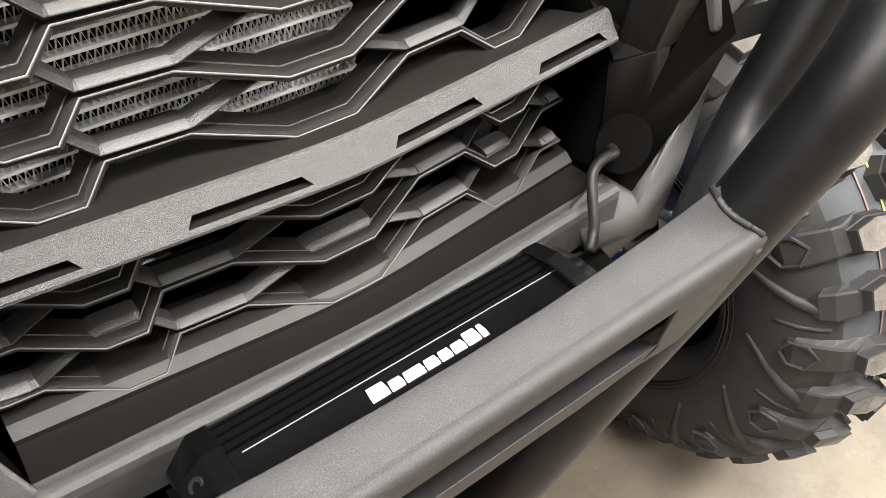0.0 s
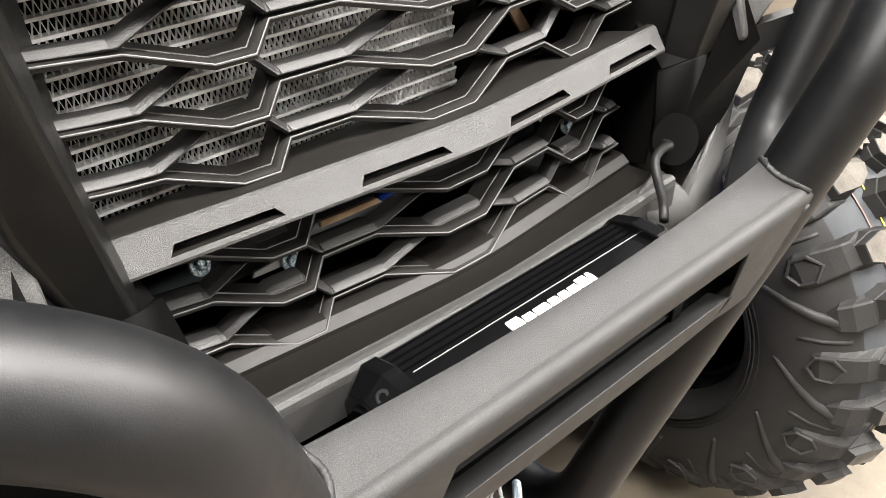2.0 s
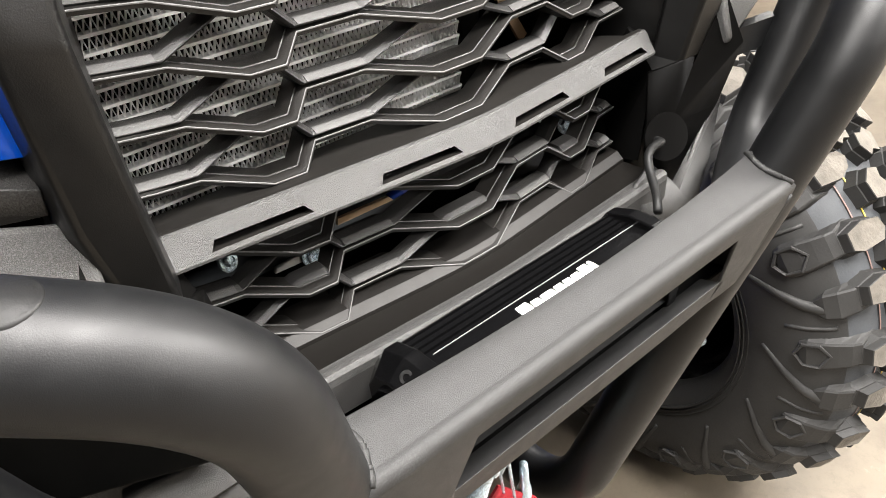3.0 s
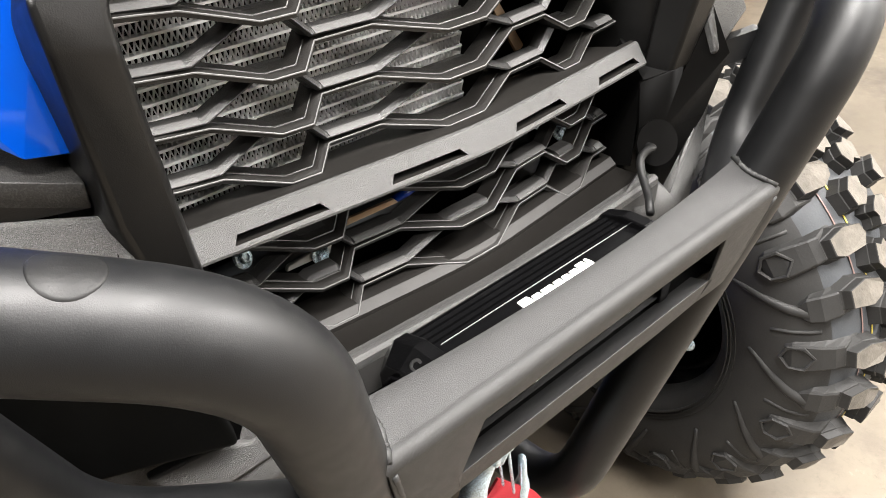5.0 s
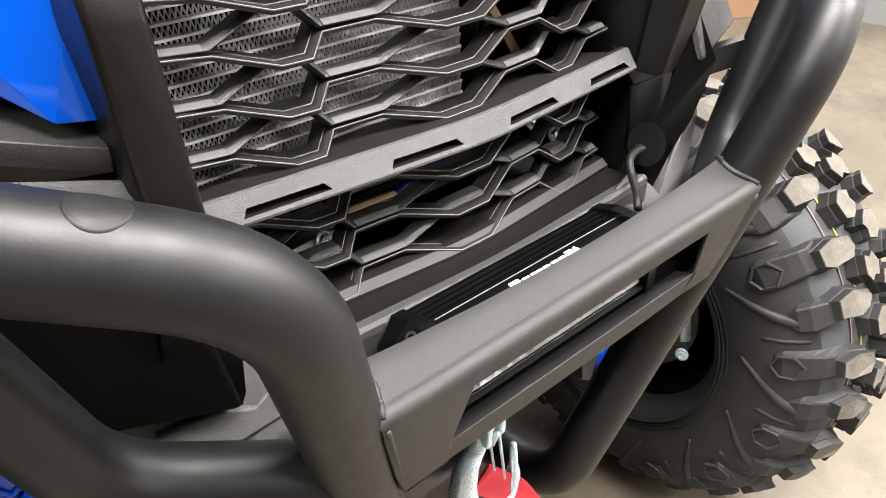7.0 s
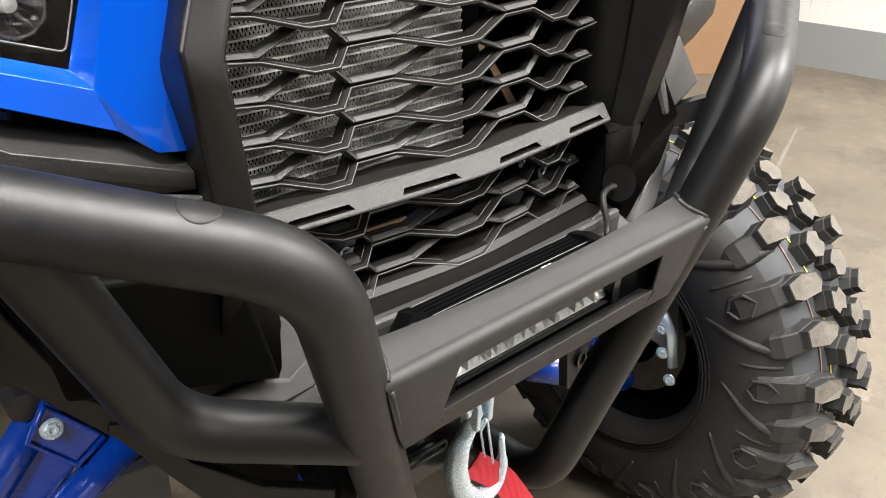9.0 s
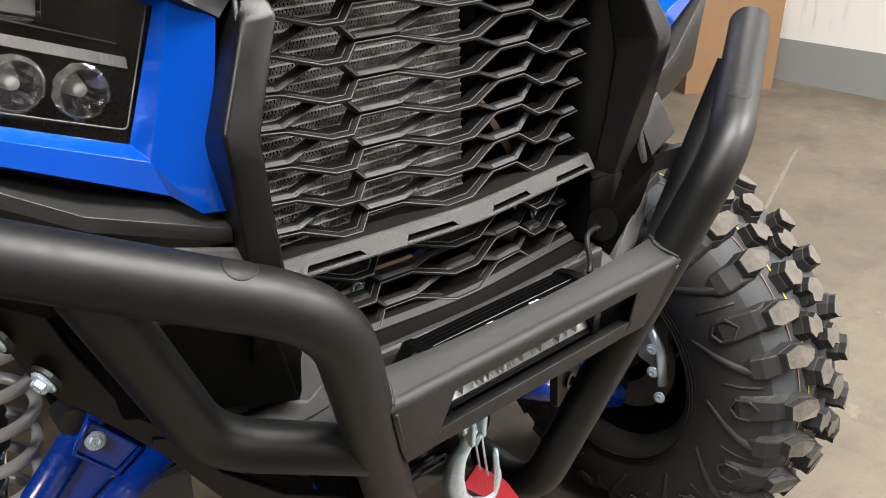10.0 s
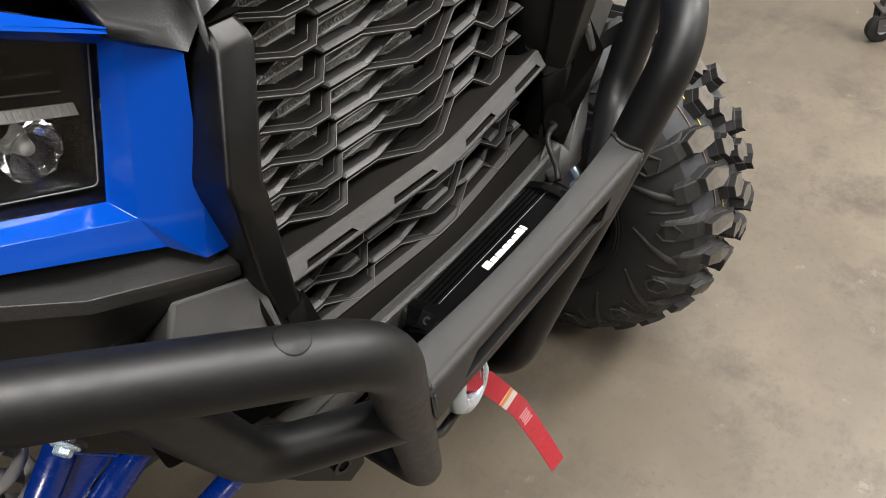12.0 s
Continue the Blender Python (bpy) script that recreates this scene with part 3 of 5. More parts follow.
# ---- grille
# half of a front strand, from the middle outwards: x, height over its row, depth
STRAND_LINE = [(0.0176, -0.0112, 0.1220), (0.0644, 0.0004, 0.1396), (0.1050, 0.0, 0.1434), (0.1213, -0.0114, 0.1320), (0.1427, -0.0115, 0.1340), (0.1790, 0.0002, 0.1490), (0.2060, 0.0045, 0.1460)]
BACK_LINE = [(0.0176, 0.0222, 0.1335), (0.0620, 0.0040, 0.1385), (0.1060, 0.0040, 0.1425), (0.1230, 0.0222, 0.1440), (0.1420, 0.0222, 0.1455), (0.1800, 0.0044, 0.1480), (0.2040, 0.0066, 0.1480)]
UPPER_ROWS = [1.0592 + 0.0342 * k for k in range(7)]
LOWER_ROWS = [1.0144, 0.9806, 0.9500]


def strand_points(half, row):
    """The strand on both sides of the middle; the lattice narrows and leans forward towards its foot."""
    low = row < 1.04
    pts = []
    for side in (-1, 1):
        line = []
        for k, (x, dz, y) in enumerate(half):
            if low and k == len(half) - 1:
                x -= 0.010
            wide = x * (1 + 0.367 * (row + dz - 1.1))
            lean = y - 0.057 * (row - 1.1) - (0.0126 if low else 0.0) - (0.005 if row < 0.96 else 0.0)
            line.append((side * wide, lean, row + dz))
        if side < 0:
            line.append((line[-1][0] - 0.026, line[-1][1] + 0.004, line[-1][2] + 0.002))
        pts += line[::-1] if side < 0 else line
    return pts


def skin(pts, section, bm):
    """A moulded strand: the section (across, back) carried along the points with mitred corners."""
    rows = []
    for i, (x, y, z) in enumerate(pts):
        ds = [V(q[0] - p[0], q[2] - p[2]).normalized() for p, q in ((pts[i - 1], pts[i]) if i else (None, None), (pts[i], pts[i + 1]) if i + 1 < len(pts) else (None, None)) if p]
        d = sum(ds, V(0, 0)).normalized()
        n = V(-d.y, d.x)
        miter = min(1.5, 1 / max(0.5, n.dot(V(-ds[-1].y, ds[-1].x))))
        rows.append([(x + n.x * a * miter, y + dy, z + n.y * a * miter) for a, dy in section])
    before = set(bm.faces)
    start = len(bm.verts)
    loft(rows, True, bm)
    bm.verts.ensure_lookup_table()
    m = len(section)
    bm.faces.new(bm.verts[start:start + m])
    bm.faces.new(bm.verts[len(bm.verts) - m:len(bm.verts)])
    bmesh.ops.recalc_face_normals(bm, faces=[f for f in bm.faces if f not in before])
    return [f for f in bm.faces if f not in before]


def front_strand(row):
    """Deep wall with a thin raised rim along its lower front edge, coloured pale as a highlight."""
    bm = bmesh.new()
    section = [(-0.0030, 0.0022), (-0.0028, 0.0011), (-0.0007, 0.0008), (-0.0006, 0.0001), (-0.0003, -0.0003), (0.0003, -0.0003), (0.0007, 0.0001), (0.0008, 0.0012), (0.0013, 0.0020), (0.0015, 0.0090), (0.0021, 0.0094), (0.0026, 0.0225), (-0.0036, 0.0225)]
    pts = strand_points(STRAND_LINE, row)
    m = len(section)
    skin(pts, section, bm)
    bm.verts.index_update()
    bm.verts.ensure_lookup_table()
    # rim faces take the pale highlight colour
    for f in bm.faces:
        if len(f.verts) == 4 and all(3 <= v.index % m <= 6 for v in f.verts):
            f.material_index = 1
    return bm


def back_strand(row):
    """The crossing strand: a sloping facet in front of a wall, with raised pads on the level stretches, paler to look
    lit from above.
    """
    bm = bmesh.new()
    pts = strand_points(BACK_LINE, row)
    section = [(-0.0016, 0.0022), (-0.0006, 0.0008), (0.0000, 0.0002), (0.0005, 0.0004), (0.0027, 0.0040), (0.0030, 0.0046), (0.0032, 0.0140), (-0.0022, 0.0140)]
    skin(pts, section, bm)

    def along(x):
        k = max(i for i in range(len(pts) - 1) if pts[i][0] <= x)
        u = (x - pts[k][0]) / (pts[k + 1][0] - pts[k][0])
        return tuple(p + (q - p) * u for p, q in zip(pts[k], pts[k + 1]))

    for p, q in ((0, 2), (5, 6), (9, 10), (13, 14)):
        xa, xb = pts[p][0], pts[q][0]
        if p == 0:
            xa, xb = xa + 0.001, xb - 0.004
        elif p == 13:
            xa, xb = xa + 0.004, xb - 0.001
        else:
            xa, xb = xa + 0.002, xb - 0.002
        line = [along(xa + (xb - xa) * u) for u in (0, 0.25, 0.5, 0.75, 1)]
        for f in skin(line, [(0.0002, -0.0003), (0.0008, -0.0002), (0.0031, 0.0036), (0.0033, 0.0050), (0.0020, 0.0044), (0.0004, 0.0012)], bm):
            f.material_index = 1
    return bm


BAR_SLOTS = [(-0.1930, -0.1348), (-0.0845, -0.0263), (0.0263, 0.0845), (0.1348, 0.1930)]


def bar_y(x):
    return 0.1022 + 0.1 * (math.hypot(x, 0.025) - 0.025)


def crossbar():
    """Moulded bar across the grille: smooth top, pebbled nose with four tapered slots through it."""
    bm = bmesh.new()
    lean = 0.0021
    hole = {}
    for a, b in BAR_SLOTS:
        hole[a], hole[b] = lean, -lean
    steps = [-0.2250, -0.200, -0.175, -0.155, -0.120, -0.100, -0.065, -0.045, -0.012, 0.0, 0.012, 0.045, 0.065, 0.100, 0.120, 0.155, 0.175, 0.200, 0.2055]
    xs = sorted(steps + list(hole))
    rows = []
    for x in xs:
        y, shift = bar_y(x), hole.get(x, 0.0)
        taper = 1 - 0.10 * max(0, x - 0.15) / 0.0555
        rows.append([(x * taper, 0.166, 1.0425), (x * (0.4 + 0.6 * taper), 0.138, 1.0462), (x, y + 0.0130, 1.0494), (x, y + 0.0080, 1.0500), (x, y + 0.0055, 1.0492), (x, y + 0.0040, 1.0474), (x + shift, y, 1.0410), (x - shift, y - 0.0035, 1.0364), (x, y - 0.0052, 1.0340), (x, y - 0.0050, 1.0322), (x, y - 0.0030, 1.0312), (x, y + 0.0140, 1.0330), (x, y + 0.0340, 1.0350)])
    vs = [[bm.verts.new(p) for p in row] for row in rows]
    for (xa, a), (xb, b) in zip(zip(xs, vs), zip(xs[1:], vs[1:])):
        open_here = any(p <= xa and xb <= q for p, q in BAR_SLOTS)
        for i in range(len(a) - 1):
            if i == 6 and open_here:
                continue
            f = bm.faces.new((a[i], a[i + 1], b[i + 1], b[i]))
            f.material_index = 1 if 3 <= i <= 9 else 0
    for p, q in BAR_SLOTS:
        ring = [vs[i] for i, x in enumerate(xs) if p <= x <= q]
        edge = [r[6] for r in ring] + [r[7] for r in reversed(ring)]
        deep = [bm.verts.new(v.co + V(0, 0.014, -0.003)) for v in edge]
        for i in range(len(edge)):
            j = (i + 1) % len(edge)
            bm.faces.new((edge[i], edge[j], deep[j], deep[i]))
    for end in (vs[0], vs[-1]):
        bm.faces.new(end)
    bmesh.ops.recalc_face_normals(bm, faces=bm.faces)
    return bm


def sill():
    """Pale strip at the foot of the lattice, sloping tray, and the pebbled lip above the light bar."""
    rows = []
    for x in [-0.192 + 0.384 * k / 24 for k in range(25)]:
        y = 0.1120 + 0.1 * (math.hypot(x, 0.025) - 0.025)
        f = 0.0780 + 0.055 * (math.hypot(x, 0.03) - 0.03)
        rows.append([(x, y + 0.034, 0.9450), (x, y + 0.0075, 0.9432), (x, y + 0.0068, 0.9428), (x, y + 0.0006, 0.9378), (x, y + 0.0002, 0.9366), (x, y, 0.9350), (x, f + 0.014, 0.9360), (x, f + 0.0070, 0.9388), (x, f + 0.0035, 0.9410), (x, f, 0.9412), (x, f - 0.0030, 0.9392), (x, f - 0.0036, 0.9340), (x, f - 0.002, 0.9075), (x, f + 0.022, 0.905)])
    bm = loft(rows)
    m = len(rows[0])
    bm.verts.index_update()
    for f in bm.faces:
        k = min(v.index % m for v in f.verts)
        # front face (k >= 11) shares the strip's paler grey to look lit
        f.material_index = 2 if 1 <= k <= 2 or k >= 11 else 1 if 6 <= k <= 10 else 0
    return bm


grille = smooth_by_angle(part("grille", crossbar(), [SMOOTH, PEBBLE], car, "black moulded grille crossbar with a pebbled slotted lip"), 30)
smooth_by_angle(part("sill", sill(), [SLOPE, PEBBLE, STRIP], grille, "black sloping sill with a pebbled lip"), 30)
for row in UPPER_ROWS + LOWER_ROWS:
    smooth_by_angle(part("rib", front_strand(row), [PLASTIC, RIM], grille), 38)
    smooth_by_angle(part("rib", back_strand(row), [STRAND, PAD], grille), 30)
# shell round the lattice: cheeks and header
for s in (-1, 1):
    cheek = []
    for z in (0.905, 0.95, 1.00, 1.045, 1.10, 1.17, 1.23, 1.31):
        bend = max(0, 1 - abs(z - 1.18) / 0.13)
        cheek.append([flip((-0.215, 0.40, z), s), flip((-0.212, 0.175, z), s), flip((-0.224, 0.150, z), s), flip((-0.230 - 0.012 * bend, 0.108 - 0.012 * bend, z), s)])
    smooth_by_angle(thick(part("cheek", loft(cheek), PILLAR, grille, "smooth black grille cheek"), 0.003, 0), 40)
edge = [(-0.310, 0.230, 1.340), (-0.275, 0.165, 1.315), (-0.279, 0.131, 1.297), (-0.244, 0.114, 1.2745), (-0.231, 0.111, 1.2905), (-0.211, 0.108, 1.2990), (-0.176, 0.110, 1.3020), (-0.090, 0.104, 1.3060)]
edge = edge + [(0, 0.101, 1.308)] + [(-x, y, z) for x, y, z in reversed(edge)]
skirt = [(x, y + 0.010, z - 0.004) for x, y, z in edge]
rise = [(x * 0.985, y + 0.012, z + 0.011) for x, y, z in edge]
crown = [(x * 0.93, y + 0.060, z + 0.034) for x, y, z in edge]
rear = [(x * 0.98, max(0.38, y + 0.18), 1.44 + 0.02 * math.cos(x * 6)) for x, y, z in edge]
hood = part("hood", loft([skirt, edge, rise, crown, rear]), HOOD, car, "speckled dark glossy plastic hood edge")
smooth_by_angle(thick(hood, 0.003, 0), 80)

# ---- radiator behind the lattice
# core block in near black, for the shade between the bright fins
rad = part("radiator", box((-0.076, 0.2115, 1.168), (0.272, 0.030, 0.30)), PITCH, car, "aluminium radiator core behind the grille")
RX0, RX1, RZ0, RZ1, RY = -0.212, 0.058, 1.024, 1.300, 0.188
gap = 0.0098
z = RZ0
while z < RZ1:
    part("cooling_tube", slab([(RX0, RY, z - 0.0009), (RX1, RY, z - 0.0009), (RX1, RY, z + 0.0009), (RX0, RY, z + 0.0009)], (0, 0.0075, 0)), ALUMINIUM, rad)
    z += gap
bm = bmesh.new()
z = RZ0
while z < RZ1 - gap:
    n = int((RX1 - RX0) / 0.0019)
    prev = None
    for k in range(n + 1):
        x = RX0 + k * 0.0019
        zz = z + (0.0012 if k % 2 else gap - 0.0012)
        pair = (bm.verts.new((x, RY + 0.0008, zz)), bm.verts.new((x, RY + 0.0036, zz)))
        if prev:
            bm.faces.new((prev[0], pair[0], pair[1], prev[1]))
        prev = pair
    z += gap
fins = part("fin_core", bm, ALUMINIUM, rad, "folded aluminium cooling fins")
fins["kind"] = "stuff"
thick(fins, 0.00055, 0)
crisp(part("side_tank", box((0.072, 0.216, 1.168), (0.024, 0.05, 0.31)), PITCH, rad, "black radiator side tank"), 0.004)
part("strap", slab([(0.120, 0.262, 1.140), (0.128, 0.262, 1.140), (0.212, 0.262, 1.018), (0.203, 0.262, 1.012)], (0, 0.004, 0)), TAN, rad, "tan strap behind the grille")
# dark inside of the nose
part("strap", slab([(-0.0640, 0.200, 0.9575), (-0.0100, 0.200, 0.9563), (-0.0145, 0.200, 0.9610), (-0.0632, 0.200, 0.9628)], (0, 0.003, 0)), TAN, rad, "tan strap behind the grille")
part("hose", sweep([(-0.012, 0.203, 0.9585), (0.016, 0.206, 0.9580), (0.060, 0.225, 0.9560)], 0.0035, 10), BLUE_STEEL, rad, "dark blue hose", smooth=True)
crisp(part("bracket", slab([(-0.1220, 0.200, 0.9425), (-0.0750, 0.200, 0.9405), (-0.0765, 0.200, 0.9490), (-0.0900, 0.200, 0.9495), (-0.1200, 0.200, 0.9470)], (0, 0.004, 0)), SPRING, rad, "grey steel bracket behind the grille"), 0.001)
# added sheets that block the view through the lattice and keep it dark
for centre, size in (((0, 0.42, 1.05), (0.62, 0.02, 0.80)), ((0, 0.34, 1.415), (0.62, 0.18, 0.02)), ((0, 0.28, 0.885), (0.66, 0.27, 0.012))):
    part("nose_dark_backing", box(centre, size), PITCH, car, "added black sheet that darkens the inside of the nose")
for p, d in (((-0.1547, 0.200, 0.9715), (0.3, -1, 0.5)), ((0.149, 0.188, 0.979), (-0.3, -1, 0.5)), ((-0.092, 0.199, 0.9450), (0.1, -1, 0.3)), ((0.179, 0.186, 0.958), (-0.3, -1, 0.4))):
    bolt(p, d, 0.0065, rad)
part("pipe", sweep(rounded([(-0.17, 0.26, 0.955), (-0.06, 0.235, 0.972), (0.05, 0.26, 0.985), (0.10, 0.30, 1.0)], 0.03), 0.008, 14), GLOSS, rad, "black pipe", smooth=True)
part("crossmember", sweep([(-0.19, 0.245, 0.93), (0.19, 0.245, 0.93)], 0.012, 16), FRAME_GREY, rad, "dark steel crossmember", smooth=True)
part("wiring", sweep(rounded([(0.00, 0.22, 1.0), (0.04, 0.215, 0.985), (0.07, 0.23, 1.01)], 0.01), 0.0022, 8), STRIPE, rad, "grey wire", smooth=True)

# ---- pillars beside the grille, blue headlight surrounds, shelves
for s in (-1, 1):
    F = lambda *p: flip(p, s)
    ridge = [(-0.2330, 0.0980, 1.2730), (-0.2730, 0.0720, 1.1980), (-0.2720, 0.0695, 1.1800), (-0.2620, 0.0850, 1.0900), (-0.2460, 0.0985, 1.0260)]
    inner = [(-0.2070, 0.0880, 1.2750), (-0.2440, 0.0710, 1.1890), (-0.2440, 0.0690, 1.1720), (-0.2320, 0.0870, 1.0950), (-0.2220, 0.1005, 1.0240)]
    outer = [(-0.2400, 0.1210, 1.2640), (-0.2680, 0.1200, 1.1820), (-0.2690, 0.1180, 1.1650), (-0.2660, 0.1030, 1.0880), (-0.2540, 0.1060, 1.0260)]
    back = [(-0.2380, 0.1500, 1.2650), (-0.2640, 0.1500, 1.1830), (-0.2640, 0.1450, 1.1650), (-0.2590, 0.1300, 1.0900), (-0.2450, 0.1300, 1.0230)]
    innerback = [(-0.2120, 0.1300, 1.2740), (-0.2280, 0.1180, 1.1820), (-0.2290, 0.1160, 1.1680), (-0.2220, 0.1200, 1.0900), (-0.2120, 0.1260, 1.0200)]
    rows = [[F(*p) for p in ring] for ring in zip(ridge, inner, innerback, back, outer)]
    top = [F(-0.2300, 0.1120, 1.2860), F(-0.2090, 0.1030, 1.2890), F(-0.2130, 0.130, 1.2860), F(-0.236, 0.150, 1.2830), F(-0.236, 0.124, 1.2830)]
    bm = loft([top] + rows, True)
    bm.verts.ensure_lookup_table()
    bm.faces.new(bm.verts[0:5])
    pillar = part("grille_pillar", bm, PILLAR, car, "black moulded pillar beside the grille")
    crisp(pillar, 0.0035, 3, 18)
    smooth_by_angle(pillar, 30)

    # blue surround: skin from the opening over the crease to the outer edge
    open_in = [(-0.520, 0.194, 1.255), (-0.434, 0.180, 1.2240), (-0.3150, 0.1580, 1.1800), (-0.2740, 0.1640, 1.2800), (-0.330, 0.168, 1.309), (-0.520, 0.195, 1.385)]
    lip = [(-0.520, 0.188, 1.252), (-0.436, 0.174, 1.2210), (-0.3130, 0.1530, 1.1770), (-0.2715, 0.1590, 1.2830), (-0.330, 0.164, 1.313), (-0.520, 0.190, 1.390)]
    crease = [(-0.520, 0.170, 1.248), (-0.436, 0.160, 1.2180), (-0.3080, 0.1365, 1.1690), (-0.2690, 0.1420, 1.2890), (-0.327, 0.160, 1.327), (-0.520, 0.190, 1.405)]
    low = [(-0.518, 0.168, 1.228), (-0.4415, 0.159, 1.2022), (-0.2980, 0.1140, 1.1440), (-0.2460, 0.1150, 1.2730), (-0.278, 0.134, 1.2975), (-0.520, 0.215, 1.440)]
    bm = bmesh.new()
    loops = [[bm.verts.new(F(*p)) for p in row] for row in (open_in, lip, crease)]
    for a, b in zip(loops, loops[1:]):
        for i in range(5):
            bm.faces.new((a[i], a[i + 1], b[i + 1], b[i]))
    cr = loops[2]
    lo = [bm.verts.new(F(*p)) for p in low]
    tip = bm.verts.new(F(-0.2850, 0.1080, 1.1270))
    tipl = bm.verts.new(F(-0.3005, 0.1280, 1.1405))
    side = bm.verts.new(F(-0.2660, 0.1060, 1.1240))
    mid = bm.verts.new(F(-0.2620, 0.1190, 1.1780))
    bm.faces.new((cr[0], cr[1], lo[1], lo[0]))
    bm.faces.new((cr[1], cr[2], tipl, lo[1]))
    bm.faces.new((cr[2], tip, tipl))
    bm.faces.new((cr[2], mid, tip))
    bm.faces.new((mid, side, tip))
    bm.faces.new((cr[2], cr[3], lo[3], mid))
    bm.faces.new((cr[3], cr[4], lo[4], lo[3]))
    bm.faces.new((cr[4], cr[5], lo[5], lo[4]))
    under = [bm.verts.new(F(*p)) for p in ((-0.520, 0.215, 1.215), (-0.443, 0.200, 1.190), (-0.300, 0.160, 1.135), (-0.275, 0.150, 1.125))]
    bm.faces.new((lo[0], lo[1], under[1], under[0]))
    bm.faces.new((lo[1], tipl, under[2], under[1]))
    bm.faces.new((tipl, tip, under[3], under[2]))
    bmesh.ops.recalc_face_normals(bm, faces=bm.faces)
    panel = part("body_panel", bm, BLUE, car, "gloss blue painted headlight surround")
    thick(panel, 0.003, -1)
    crisp(panel, 0.0030, 3, 15)
    smooth_by_angle(panel, 28)
    # headlight
    back_pts = [F(-0.520, 0.285, 1.235), F(-0.300, 0.245, 1.165), F(-0.262, 0.245, 1.290), F(-0.520, 0.285, 1.40)]
    lamp_bm = slab(back_pts, (0, 0.006, 0))
    front = [F(-0.520, 0.196, 1.252), F(-0.312, 0.160, 1.178), F(-0.272, 0.166, 1.282), F(-0.330, 0.170, 1.311), F(-0.520, 0.197, 1.387)]
    rear = [F(-0.520, 0.285, 1.238), F(-0.304, 0.245, 1.168), F(-0.264, 0.245, 1.290), F(-0.330, 0.250, 1.320), F(-0.520, 0.285, 1.40)]
    loft([front, rear], True, lamp_bm)
    hl = part("headlight", lamp_bm, GLOSS, car, "glossy black headlight with three round lenses")
    part("housing", slab([F(-0.54, 0.300, 1.20), F(-0.245, 0.262, 1.13), F(-0.225, 0.262, 1.30), F(-0.54, 0.300, 1.42)], (0, 0.004, 0)), PITCH, hl, "black lamp housing")
    glass = slab(front, (0, 0.003, 0))
    g = part("cover", glass, CLEAR, hl, "clear headlight cover")
    g.visible_shadow = False
    d = V(-0.930, 0.120, 0.340)
    if s > 0:
        d.x = -d.x
    r0 = F(-0.296, 0.184, 1.2368)
    part("light_strip", slab([r0 + V(0, 0, -0.0045), r0 + d * 0.24 + V(0, 0, -0.0045), r0 + d * 0.24 + V(0, 0, 0.0045), r0 + V(0, 0, 0.0045)], (0, 0.002, 0)), FROST, hl, "frosted running-light strip")
    for k in range(60):
        p = r0 + d * (0.002 + 0.004 * k) - V(0, 0.0006, 0)
        part("flute", slab([p + V(0, 0, -0.0042), p + d * 0.0026 + V(0, 0, -0.0042), p + d * 0.0026 + V(0, 0, 0.0042), p + V(0, 0, 0.0042)], (0, 0.0006, 0)), FROST, hl)
    bezel = [F(-0.520, 0.201, 1.263), F(-0.312, 0.166, 1.1895), F(-0.276, 0.172, 1.280)]
    part("bezel_line", sweep(rounded(bezel, 0.005, 5), 0.0006, 6), RIM, hl, "thin bright edge of the cover", smooth=True)
    part("bezel_line", sweep([r0 + d * 0.005 + V(0, 0, 0.0145), r0 + d * 0.24 + V(0, 0, 0.0165)], 0.0006, 6), RIM, hl, "thin bright edge above the strip", smooth=True)
    for k in range(3):
        c = F(-0.3305 - 0.0455 * k, 0.206 + 0.004 * k, 1.2180 + 0.0142 * k)
        bowl = bmesh.new()
        rings = []
        for q, (r, h) in enumerate(((0.0225, -0.007), (0.0185, 0.004), (0.0125, 0.007), (0.0060, 0.012))):
            ring = []
            for m in range(22):
                a = 2 * math.pi * (m + 0.5 * (q % 2)) / 22
                ring.append(bowl.verts.new(c + V(r * math.cos(a), h + 0.0026 * math.sin(m * 2.4 + 1.7 * q + k), r * math.sin(a))))
            rings.append(ring)
        for q in range(3):
            for m in range(22):
                e = (m + 1) % 22
                up, lowr = rings[q], rings[q + 1]
                bowl.faces.new((up[m], up[e], lowr[m])) if q % 2 == 0 else bowl.faces.new((up[m], up[e], lowr[e]))
                bowl.faces.new((up[e], lowr[e], lowr[m])) if q % 2 == 0 else bowl.faces.new((up[m], lowr[e], lowr[m]))
        bowl.faces.new(rings[3])
        bmesh.ops.recalc_face_normals(bowl, faces=bowl.faces)
        part("reflector", bowl, LAMP_BOWL, hl, "faceted chrome lamp bowl")
        part("chip", turned([(0.0040, -0.002), (0.0046, 0.0), (0.0050, 0.003), (0.0050, 0.010)], 20, c, (0, 1, 0)), FROST, hl, "grey lamp centre", smooth=True)
        dome = [(0.0226, 0.002)] + [(0.0226 * math.cos(a), -0.019 * math.sin(a)) for a in [q * math.pi / 18 for q in range(9)]] + [(0.0005, -0.019)]
        part("lens", turned(dome, 36, c, (0, 1, 0)), CLEAR, hl, "clear domed round lens", smooth=True).visible_shadow = False
        part("lens_ring", turned([(0.0230, -0.002), (0.0250, -0.002), (0.0250, 0.006), (0.0230, 0.006)], 36, c, (0, 1, 0), closed=True), GLOSS, hl, "black lens ring", smooth=True)
